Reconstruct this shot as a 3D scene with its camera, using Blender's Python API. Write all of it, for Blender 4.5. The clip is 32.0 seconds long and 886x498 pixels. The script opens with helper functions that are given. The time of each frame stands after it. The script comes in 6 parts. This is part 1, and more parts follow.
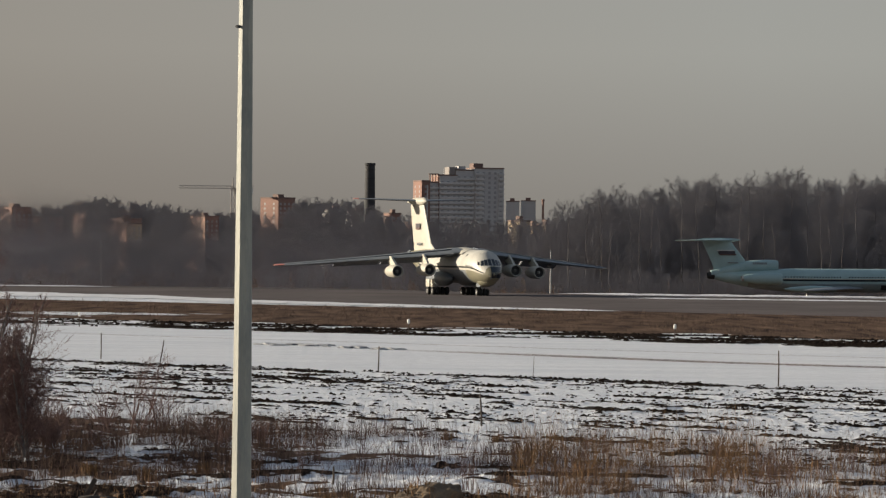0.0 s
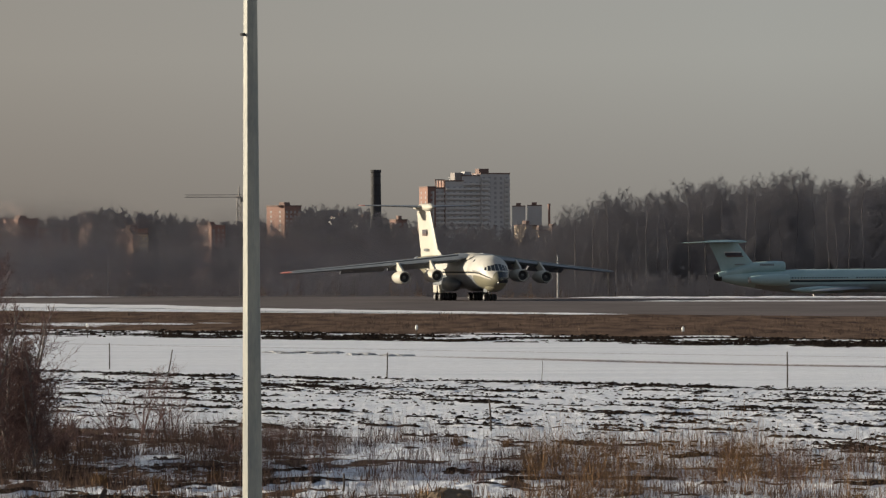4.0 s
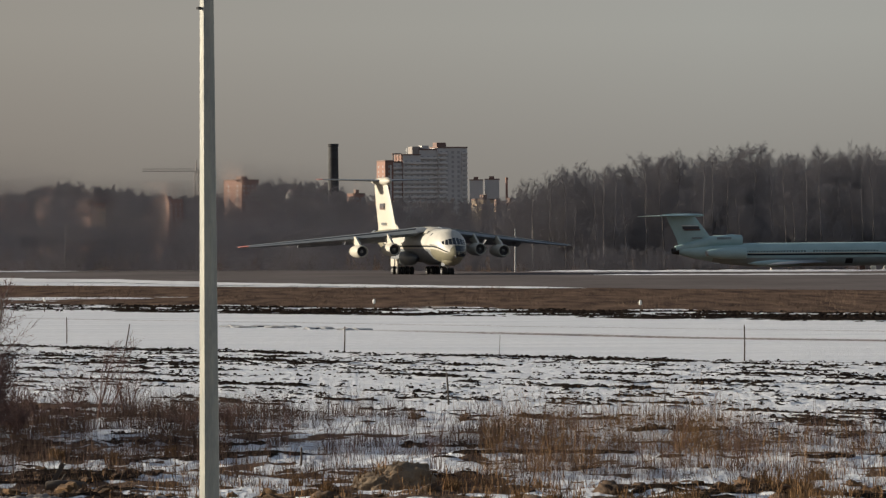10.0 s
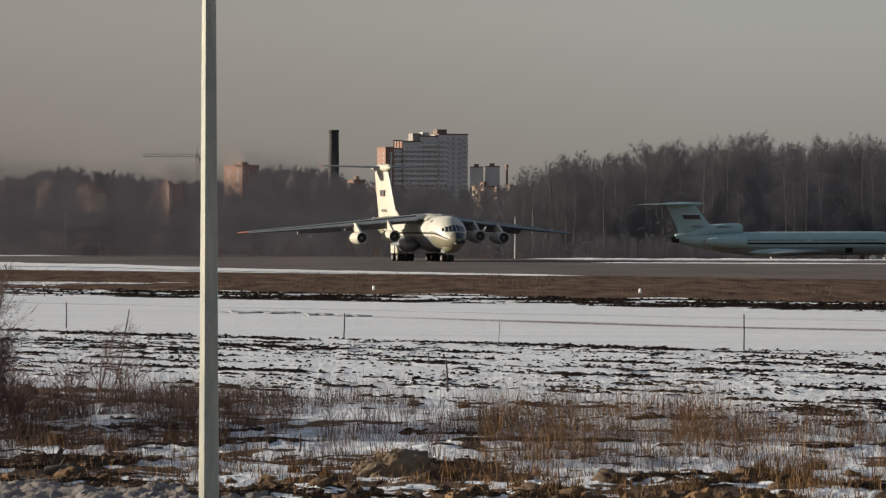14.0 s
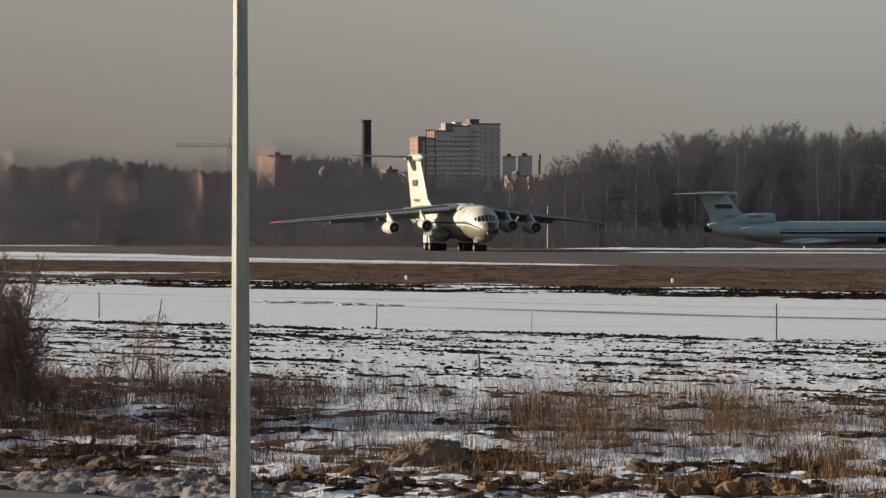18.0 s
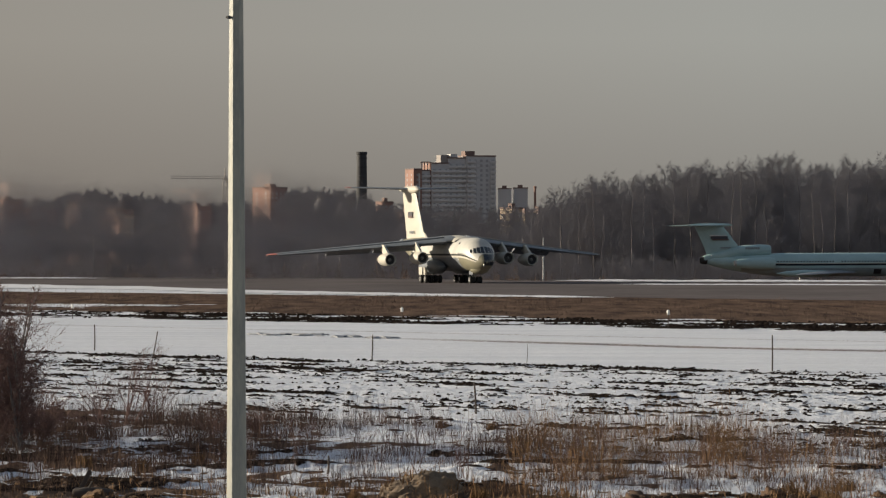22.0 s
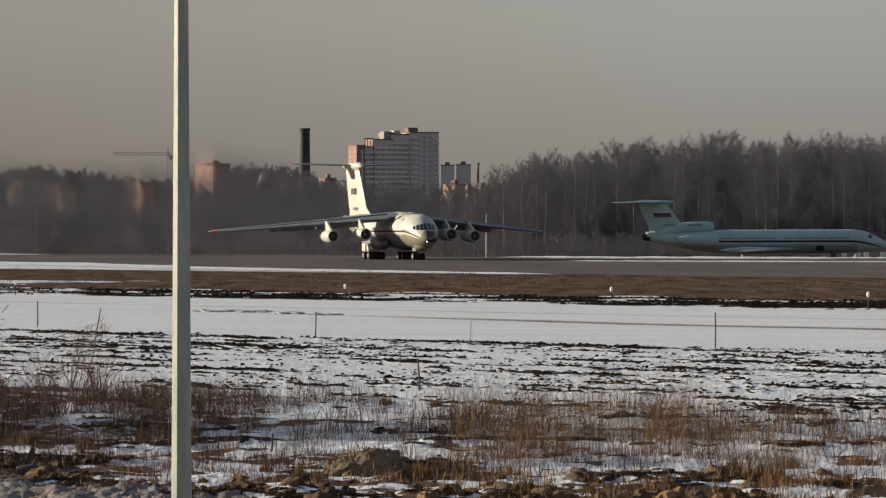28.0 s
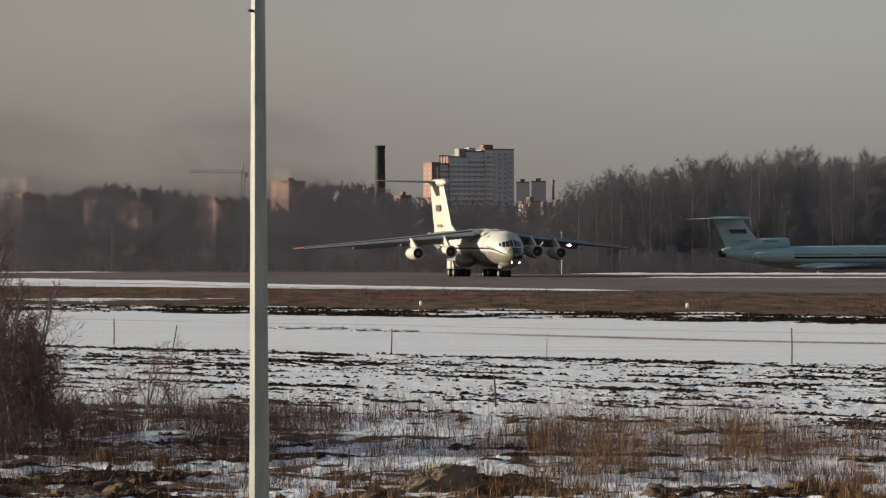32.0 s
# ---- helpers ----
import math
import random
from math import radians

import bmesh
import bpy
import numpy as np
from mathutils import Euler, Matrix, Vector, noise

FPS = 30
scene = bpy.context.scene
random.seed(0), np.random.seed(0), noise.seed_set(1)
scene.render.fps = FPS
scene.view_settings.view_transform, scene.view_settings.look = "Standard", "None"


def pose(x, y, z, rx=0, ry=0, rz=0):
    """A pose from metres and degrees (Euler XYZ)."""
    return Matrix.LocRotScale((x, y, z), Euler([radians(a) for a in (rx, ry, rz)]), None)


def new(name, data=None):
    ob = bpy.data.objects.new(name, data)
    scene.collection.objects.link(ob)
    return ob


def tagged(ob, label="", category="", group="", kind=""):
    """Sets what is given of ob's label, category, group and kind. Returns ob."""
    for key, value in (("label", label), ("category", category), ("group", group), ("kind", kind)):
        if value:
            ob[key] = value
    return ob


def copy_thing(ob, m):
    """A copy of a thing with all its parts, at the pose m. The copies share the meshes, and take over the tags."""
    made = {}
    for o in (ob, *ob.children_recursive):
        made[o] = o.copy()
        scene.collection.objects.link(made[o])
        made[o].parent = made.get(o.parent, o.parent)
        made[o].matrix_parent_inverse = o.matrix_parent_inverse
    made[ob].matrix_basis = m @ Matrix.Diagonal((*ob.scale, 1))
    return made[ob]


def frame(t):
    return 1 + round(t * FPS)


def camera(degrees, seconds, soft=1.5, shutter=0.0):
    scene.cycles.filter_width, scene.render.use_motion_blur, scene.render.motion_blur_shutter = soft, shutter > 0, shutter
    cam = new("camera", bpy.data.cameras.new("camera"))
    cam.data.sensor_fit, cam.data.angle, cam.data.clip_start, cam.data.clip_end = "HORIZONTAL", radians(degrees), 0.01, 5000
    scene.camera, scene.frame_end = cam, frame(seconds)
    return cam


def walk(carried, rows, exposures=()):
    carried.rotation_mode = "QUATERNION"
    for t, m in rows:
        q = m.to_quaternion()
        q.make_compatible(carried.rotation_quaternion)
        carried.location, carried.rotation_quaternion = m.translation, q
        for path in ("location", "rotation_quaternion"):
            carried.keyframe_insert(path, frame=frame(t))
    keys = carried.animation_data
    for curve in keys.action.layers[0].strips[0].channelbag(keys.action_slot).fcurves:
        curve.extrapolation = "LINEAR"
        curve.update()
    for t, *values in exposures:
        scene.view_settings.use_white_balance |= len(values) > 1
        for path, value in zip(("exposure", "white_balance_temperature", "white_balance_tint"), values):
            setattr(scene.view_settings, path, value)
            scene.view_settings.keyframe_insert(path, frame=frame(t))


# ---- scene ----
cam = camera(12.227, 32.0, soft=1.3)

# seconds, x, z, pitch, roll, yaw of the hand-held camera
PATH = [
    (0, 0.023, 4.982, 0.169, -0.560, 0.891),
    (0.5, 0.014, 4.984, 0.219, -0.649, 1.000),
    (1, 0.014, 4.992, 0.199, -0.402, 1.040),
    (1.5, 0.021, 4.990, 0.243, -0.069, 1.031),
    (2, 0.016, 5.006, 0.373, 0.312, 1.063),
    (2.5, 0.007, 4.988, 0.439, 0.517, 1.069),
    (3, 0.004, 4.979, 0.448, 0.362, 1.022),
    (3.5, 0.009, 4.974, 0.319, 0.240, 0.987),
    (5.5, 0.022, 4.979, 0.170, 0.409, 0.943),
    (6, 0.028, 4.979, 0.062, 0.653, 0.820),
    (6.5, 0.030, 4.974, -0.022, 0.840, 0.772),
    (7, 0.028, 4.973, -0.123, 0.767, 0.719),
    (7.5, 0.022, 4.974, -0.173, 0.534, 0.693),
    (8, 0.020, 4.983, -0.132, 0.336, 0.674),
    (8.5, 0.026, 4.977, -0.125, 0.552, 0.611),
    (9, 0.029, 4.984, -0.192, 0.800, 0.516),
    (9.5, 0.032, 4.974, -0.144, 0.622, 0.431),
    (10, 0.021, 4.973, -0.115, 0.311, 0.399),
    (10.5, 0.019, 4.979, -0.112, 0.250, 0.382),
    (11, 0.008, 4.971, -0.112, 0.311, 0.445),
    (11.5, 0.007, 4.984, -0.129, 0.167, 0.473),
    (12, 0.011, 4.981, -0.159, -0.166, 0.441),
    (12.5, 0.008, 4.992, -0.159, -0.237, 0.378),
    (13, 0.012, 4.971, -0.186, -0.204, 0.362),
    (13.5, 0.013, 4.978, -0.254, -0.161, 0.361),
    (14, 0.013, 4.984, -0.297, -0.050, 0.399),
    (14.5, 0.010, 4.977, -0.270, 0.002, 0.490),
    (16.5, 0.021, 4.965, -0.322, 0.142, 0.702),
    (17, 0.023, 4.985, -0.321, 0.147, 0.727),
    (17.5, 0.029, 4.975, -0.333, 0.128, 0.756),
    (18, 0.024, 4.988, -0.440, -0.009, 0.850),
    (18.5, 0.018, 4.992, -0.394, -0.044, 0.874),
    (19, 0.032, 4.983, -0.333, 0.101, 0.816),
    (19.5, 0.027, 4.985, -0.458, 0.159, 0.806),
    (20, 0.017, 4.989, -0.510, -0.065, 0.882),
    (20.5, 0.011, 4.992, -0.463, -0.293, 0.905),
    (21, 0.011, 4.992, -0.325, -0.219, 0.842),
    (21.5, 0.020, 4.992, -0.208, 0.010, 0.816),
    (22, 0.020, 4.988, 0.003, 0.032, 0.789),
    (22.5, 0.014, 4.998, 0.159, 0.011, 0.682),
    (23, -0.002, 4.984, 0.214, -0.140, 0.534),
    (23.5, 0.007, 4.986, 0.103, -0.105, 0.382),
    (24, 0.012, 4.987, -0.115, 0.108, 0.269),
    (24.5, 0.013, 4.986, -0.267, 0.247, 0.221),
    (26.5, 0.015, 4.993, -0.306, 0.034, 0.282),
    (27, 0.015, 4.987, -0.176, -0.019, 0.214),
    (27.5, 0.004, 4.982, -0.204, -0.093, 0.140),
    (28, -0.001, 5.005, -0.323, -0.011, -0.001),
    (28.5, 0.001, 4.992, -0.260, -0.006, -0.094),
    (29, 0.011, 4.996, -0.234, 0.148, -0.076),
    (29.2, 0.011, 4.996, -0.214, 0.148, -0.029),
    (29.35, 0.000, 5.000, -0.218, 0.072, 0.498),
    (29.5, -0.008, 5.014, -0.272, 0.072, 0.576),
    (30, -0.011, 4.997, -0.039, 0.059, 0.596),
    (30.5, -0.022, 5.000, -0.016, 0.375, 0.753),
    (31, -0.026, 5.005, -0.056, 0.499, 0.965),
    (31.5, -0.017, 4.997, -0.068, 0.391, 1.089),
    (32, -0.018, 4.982, -0.085, 0.133, 1.042),
]
walk(cam, [(t, pose(x, 0, z, 90 + p, r, w)) for t, x, z, p, r, w in PATH], exposures=[(0, 0.39), (32, 0.39)])

# ---- daylight: a low winter sun from the west, hazy sky ----
SUN_TO = Vector((-0.944, 0.245, 0.222)).normalized()
sun_data = bpy.data.lights.new("sun", "SUN")
sun_data.energy, sun_data.angle, sun_data.color = 5.4, radians(0.6), (1.0, 0.87, 0.68)
sun = new("sun", sun_data)
sun.matrix_world = SUN_TO.to_track_quat("Z", "Y").to_matrix().to_4x4()

world = bpy.data.worlds.new("sky")
scene.world = world
world.use_nodes = True
wn, wl = world.node_tree.nodes, world.node_tree.links
wn.clear()
sky = wn.new("ShaderNodeTexSky")
sky.sky_type, sky.sun_disc = "NISHITA", False
sky.sun_elevation = math.asin(SUN_TO.z)
sky.sun_rotation = math.atan2(SUN_TO.x, SUN_TO.y)
sky.air_density, sky.dust_density, sky.ozone_density = 1.0, 4.0, 1.0
# smog layer: greys the sky, browner towards the ground and towards the north-west
sep = wn.new("ShaderNodeSeparateXYZ")
tc = wn.new("ShaderNodeTexCoord")
wl.new(tc.outputs["Generated"], sep.inputs[0])
ramp = wn.new("ShaderNodeValToRGB")
ramp.color_ramp.elements[0].position, ramp.color_ramp.elements[0].color = 0.0, (0.194, 0.180, 0.162, 1)
ramp.color_ramp.elements[1].position, ramp.color_ramp.elements[1].color = 0.9, (0.095, 0.13, 0.185, 1)
e = ramp.color_ramp.elements.new(0.05)
e.color = (0.287, 0.286, 0.267, 1)
e = ramp.color_ramp.elements.new(0.25)
e.color = (0.200, 0.225, 0.26, 1)
wl.new(sep.outputs["Z"], ramp.inputs[0])
mix = wn.new("ShaderNodeMix")
mix.data_type = "RGBA"
mix.inputs[0].default_value = 0.88
scale = wn.new("ShaderNodeVectorMath")
scale.operation = "SCALE"
scale.inputs[3].default_value = 0.09
wl.new(sky.outputs[0], scale.inputs[0])
wl.new(scale.outputs[0], mix.inputs[6])
wl.new(ramp.outputs[0], mix.inputs[7])
smog = wn.new("ShaderNodeMapRange")
smog.inputs[1].default_value, smog.inputs[2].default_value = -0.13, 0.06
smog.inputs[3].default_value, smog.inputs[4].default_value = 0.0, 1.0
wl.new(sep.outputs["X"], smog.inputs[0])
tint = wn.new("ShaderNodeMix")
tint.data_type, tint.blend_type = "RGBA", "MULTIPLY"
tint.inputs[0].default_value = 1.0
shade = wn.new("ShaderNodeMix")
shade.data_type = "RGBA"
shade.inputs[6].default_value, shade.inputs[7].default_value = (0.86, 0.805, 0.77, 1), (1, 1, 1, 1)
wl.new(smog.outputs[0], shade.inputs[0])
wl.new(mix.outputs[2], tint.inputs[6])
wl.new(shade.outputs[2], tint.inputs[7])
bg = wn.new("ShaderNodeBackground")
bg.inputs[1].default_value = 1.0
wl.new(tint.outputs[2], bg.inputs[0])
wout = wn.new("ShaderNodeOutputWorld")
wl.new(bg.outputs[0], wout.inputs[0])


# ---- materials ----
def material(name, color, rough=0.6, metal=0.0, second=None, scale=1.0, bump=0.0, stretch=(1, 1, 1), spec=0.5, per_object=0.0, island=0.0):
    """A surface with mottling at two scales, optional relief and a slight change from piece to piece."""
    m = bpy.data.materials.new(name)
    m.use_nodes = True
    nt = m.node_tree
    n, l = nt.nodes, nt.links
    p = n["Principled BSDF"]
    p.inputs["Roughness"].default_value = rough
    p.inputs["Metallic"].default_value = metal
    p.inputs["Specular IOR Level"].default_value = spec
    coord = n.new("ShaderNodeTexCoord")
    mp = n.new("ShaderNodeMapping")
    mp.inputs["Scale"].default_value = stretch
    l.new(coord.outputs["Object"], mp.inputs[0])
    n1 = n.new("ShaderNodeTexNoise")
    n1.inputs["Scale"].default_value, n1.inputs["Detail"].default_value = scale, 5
    n2 = n.new("ShaderNodeTexNoise")
    n2.inputs["Scale"].default_value, n2.inputs["Detail"].default_value = scale * 9, 3
    l.new(mp.outputs[0], n1.inputs[0])
    l.new(mp.outputs[0], n2.inputs[0])
    add = n.new("ShaderNodeMath")
    add.operation = "MULTIPLY_ADD"
    add.inputs[1].default_value = 0.4
    l.new(n2.outputs[0], add.inputs[0])
    l.new(n1.outputs[0], add.inputs[2])
    cr = n.new("ShaderNodeValToRGB")
    second = second or tuple(c * 0.8 for c in color)
    cr.color_ramp.elements[0].position, cr.color_ramp.elements[0].color = 0.45, (*second, 1)
    cr.color_ramp.elements[1].position, cr.color_ramp.elements[1].color = 0.85, (*color, 1)
    l.new(add.outputs[0], cr.inputs[0])
    out = cr.outputs[0]
    if per_object or island:
        info = n.new("ShaderNodeObjectInfo" if per_object else "ShaderNodeNewGeometry")
        rnd = info.outputs["Random" if per_object else "Random Per Island"]
        mr = n.new("ShaderNodeMapRange")
        mr.inputs[3].default_value, mr.inputs[4].default_value = 1 - (per_object or island), 1 + (per_object or island)
        l.new(rnd, mr.inputs[0])
        hs = n.new("ShaderNodeHueSaturation")
        l.new(mr.outputs[0], hs.inputs["Value"])
        l.new(out, hs.inputs["Color"])
        out = hs.outputs[0]
    l.new(out, p.inputs["Base Color"])
    if bump:
        b = n.new("ShaderNodeBump")
        b.inputs["Strength"].default_value, b.inputs["Distance"].default_value = bump, 0.05
        l.new(add.outputs[0], b.inputs["Height"])
        l.new(b.outputs[0], p.inputs["Normal"])
    return m


def glowing(name, color, strength):
    m = bpy.data.materials.new(name)
    m.use_nodes = True
    p = m.node_tree.nodes["Principled BSDF"]
    p.inputs["Base Color"].default_value = (*color, 1)
    p.inputs["Emission Color"].default_value = (*color, 1)
    p.inputs["Emission Strength"].default_value = strength
    return m


M_WHITE = material("aircraft_white_paint", (0.53, 0.505, 0.425), 0.55, second=(0.46, 0.445, 0.40), scale=0.5)
# weathered paint, darkened further to put the hull's side shade into the colour
M_HULL = material("weathered_shaded_hull_paint", (0.245, 0.232, 0.160), 0.5, second=(0.19, 0.182, 0.135), scale=0.5)
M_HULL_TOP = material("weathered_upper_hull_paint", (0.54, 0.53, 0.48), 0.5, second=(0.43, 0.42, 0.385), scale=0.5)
M_GREY = material("aircraft_grey_paint", (0.20, 0.22, 0.24), 0.4, second=(0.14, 0.16, 0.18), scale=0.6)
M_WING = material("wing_grey_paint", (0.20, 0.22, 0.24), 0.5, second=(0.14, 0.16, 0.18), scale=0.4)
M_TEAL = material("pale_teal_white_paint", (0.375, 0.52, 0.525), 0.6, second=(0.30, 0.435, 0.44), scale=0.4)
M_BELLY = material("pale_grey_belly_paint", (0.27, 0.32, 0.33), 0.5, second=(0.21, 0.26, 0.27), scale=0.5)
M_STRIPE = material("dark_blue_stripe_paint", (0.012, 0.017, 0.022), 0.6, spec=0.2)
M_DARK = material("dark_hollow_metal", (0.02, 0.02, 0.022), 0.6)
M_STEEL = material("bare_steel", (0.45, 0.45, 0.44), 0.4, 0.7, scale=3)
M_TYRE = material("black_rubber", (0.025, 0.025, 0.026), 0.8, scale=4)
M_HUB = material("light_alloy_hub", (0.45, 0.46, 0.46), 0.45, 0.4, scale=6)
M_RED = material("red_tip_paint", (0.50, 0.17, 0.14), 0.45)
M_FLAG_W = material("flag_white_paint", (0.72, 0.72, 0.70), 0.5)
M_FLAG_B = material("flag_blue_paint", (0.045, 0.042, 0.055), 0.5)
M_FLAG_R = material("flag_red_paint", (0.10, 0.05, 0.045), 0.5)
M_BAR = material("faded_blue_lettering_paint", (0.22, 0.235, 0.245), 0.5)
M_GLASS = material("dark_cockpit_glass", (0.015, 0.02, 0.025), 0.08, spec=0.8)
M_POLE = material("galvanised_steel", (0.235, 0.235, 0.205), 0.5, 0.25, second=(0.135, 0.147, 0.142), scale=2.5, stretch=(3, 3, 0.6), bump=0.1)
M_WOOD = material("weathered_wood", (0.075, 0.06, 0.05), 0.85, scale=6, stretch=(4, 4, 1))
M_BARK_W = material("birch_bark", (0.23, 0.21, 0.20), 0.8, second=(0.07, 0.06, 0.055), scale=1.2, stretch=(1, 1, 2.5))
M_TWIG = material("bare_twig_bark", (0.205, 0.130, 0.116), 0.9, second=(0.115, 0.078, 0.070), scale=0.25, island=0.35, spec=0.1)
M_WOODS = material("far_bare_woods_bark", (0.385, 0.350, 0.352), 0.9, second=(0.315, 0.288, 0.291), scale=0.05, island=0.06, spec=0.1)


def soften(m, x, y, z):
    """Round twigs seen as thin strips: lean their normals towards one side so that they shade evenly."""
    n, l = m.node_tree.nodes, m.node_tree.links
    g = n.new("ShaderNodeNewGeometry")
    a = n.new("ShaderNodeVectorMath")
    a.operation = "SCALE"
    a.inputs[3].default_value = 0.22
    l.new(g.outputs["Normal"], a.inputs[0])
    b = n.new("ShaderNodeVectorMath")
    b.operation = "ADD"
    b.inputs[1].default_value = (x, y, z)
    l.new(a.outputs[0], b.inputs[0])
    c = n.new("ShaderNodeVectorMath")
    c.operation = "NORMALIZE"
    l.new(b.outputs[0], c.inputs[0])
    l.new(c.outputs[0], n["Principled BSDF"].inputs["Normal"])


soften(M_WOODS, -0.10, -0.70, 0.55)
M_DRY = material("dry_straw", (0.250, 0.148, 0.074), 0.9, second=(0.085, 0.057, 0.040), scale=0.5, island=0.5, spec=0.1)
M_DRY2 = material("dead_brown_grass", (0.175, 0.121, 0.090), 0.9, second=(0.080, 0.060, 0.051), scale=0.25, stretch=(1, 0.12, 1), island=0.35, spec=0.1)
M_STALK = material("dead_weed_stalk", (0.118, 0.076, 0.060), 0.9, second=(0.060, 0.042, 0.036), scale=0.3, island=0.4, spec=0.1)
M_CLOD = material("wet_brown_soil", (0.125, 0.074, 0.043), 0.95, second=(0.036, 0.026, 0.020), scale=3, bump=0.6, per_object=0.3)
M_ROCK = material("orange_brown_frozen_earth", (0.21, 0.118, 0.050), 0.95, second=(0.045, 0.030, 0.021), scale=1.6, bump=1.2, per_object=0.6)
M_HEAP = material("grey_brown_frozen_soil", (0.20, 0.145, 0.095), 0.95, second=(0.07, 0.052, 0.038), scale=2.2, bump=0.7)
M_TUFT = material("orange_brown_dry_grass", (0.215, 0.128, 0.062), 0.9, second=(0.10, 0.064, 0.038), scale=2, island=0.4, spec=0.1)
M_SLUSH = material("dirty_ploughed_snow", (0.25, 0.222, 0.208), 0.9, second=(0.075, 0.071, 0.072), scale=4.5, bump=0.7)
M_BARK_B = material("grey_birch_bark", (0.20, 0.185, 0.185), 0.85, second=(0.085, 0.077, 0.078), scale=0.6, stretch=(1, 1, 0.6))
M_SOIL = material("black_wet_soil", (0.032, 0.025, 0.021), 0.95, second=(0.016, 0.013, 0.012), scale=2, island=0.4, spec=0.0)
M_SNOW = material("old_snow", (0.78, 0.79, 0.82), 0.7, second=(0.62, 0.64, 0.68), scale=0.6, bump=0.4)
M_CHURN = material("churned_grey_snow", (0.50, 0.51, 0.535), 0.8, second=(0.26, 0.265, 0.28), scale=3, bump=0.6)
M_ASPHALT = material("wet_worn_asphalt", (0.138, 0.120, 0.119), 0.9, second=(0.086, 0.075, 0.074), scale=0.06, stretch=(1, 0.35, 1), bump=0.1, spec=0.05)
M_ROAD = material("dark_tarred_road", (0.085, 0.08, 0.082), 0.85, second=(0.05, 0.048, 0.05), scale=2.0, bump=0.3)
M_PANEL = material("grey_concrete_panel", (0.58, 0.57, 0.565), 0.85, second=(0.52, 0.51, 0.505), scale=0.1)
M_BRICK = material("orange_brick_facing", (0.31, 0.180, 0.145), 0.85, second=(0.25, 0.155, 0.125), scale=0.1)
M_PALE = material("pale_balcony_panel", (0.66, 0.645, 0.63), 0.8, second=(0.59, 0.58, 0.57), scale=0.2)
M_REDTRIM = material("brick_red_trim", (0.21, 0.14, 0.12), 0.8)
# pane colour lightened towards the walls to imitate distance haze
M_PANE = material("hazed_window_pane", (0.40, 0.395, 0.40), 0.35, spec=0.3)
# warm sunlight put into the colour of the western blocks' end walls
M_PINK = material("pink_sunlit_side", (0.58, 0.37, 0.30), 0.85, second=(0.48, 0.30, 0.24), scale=0.1)
M_YELLOW = material("yellow_plaster", (0.56, 0.44, 0.32), 0.85, scale=0.1)
M_CHIM = material("sooty_chimney_brick", (0.062, 0.064, 0.069), 0.9, second=(0.034, 0.036, 0.040), scale=0.15)
M_CRANE = material("grey_crane_paint", (0.30, 0.275, 0.26), 0.7)
M_LAMPGLOW = glowing("landing_lamp_glow", (1.0, 0.93, 0.88), 25.0)
M_REDGLOW = glowing("red_beacon_glow", (1.0, 0.06, 0.10), 12.0)
M_MARKER = material("white_marker_plastic", (0.88, 0.87, 0.83), 0.4)


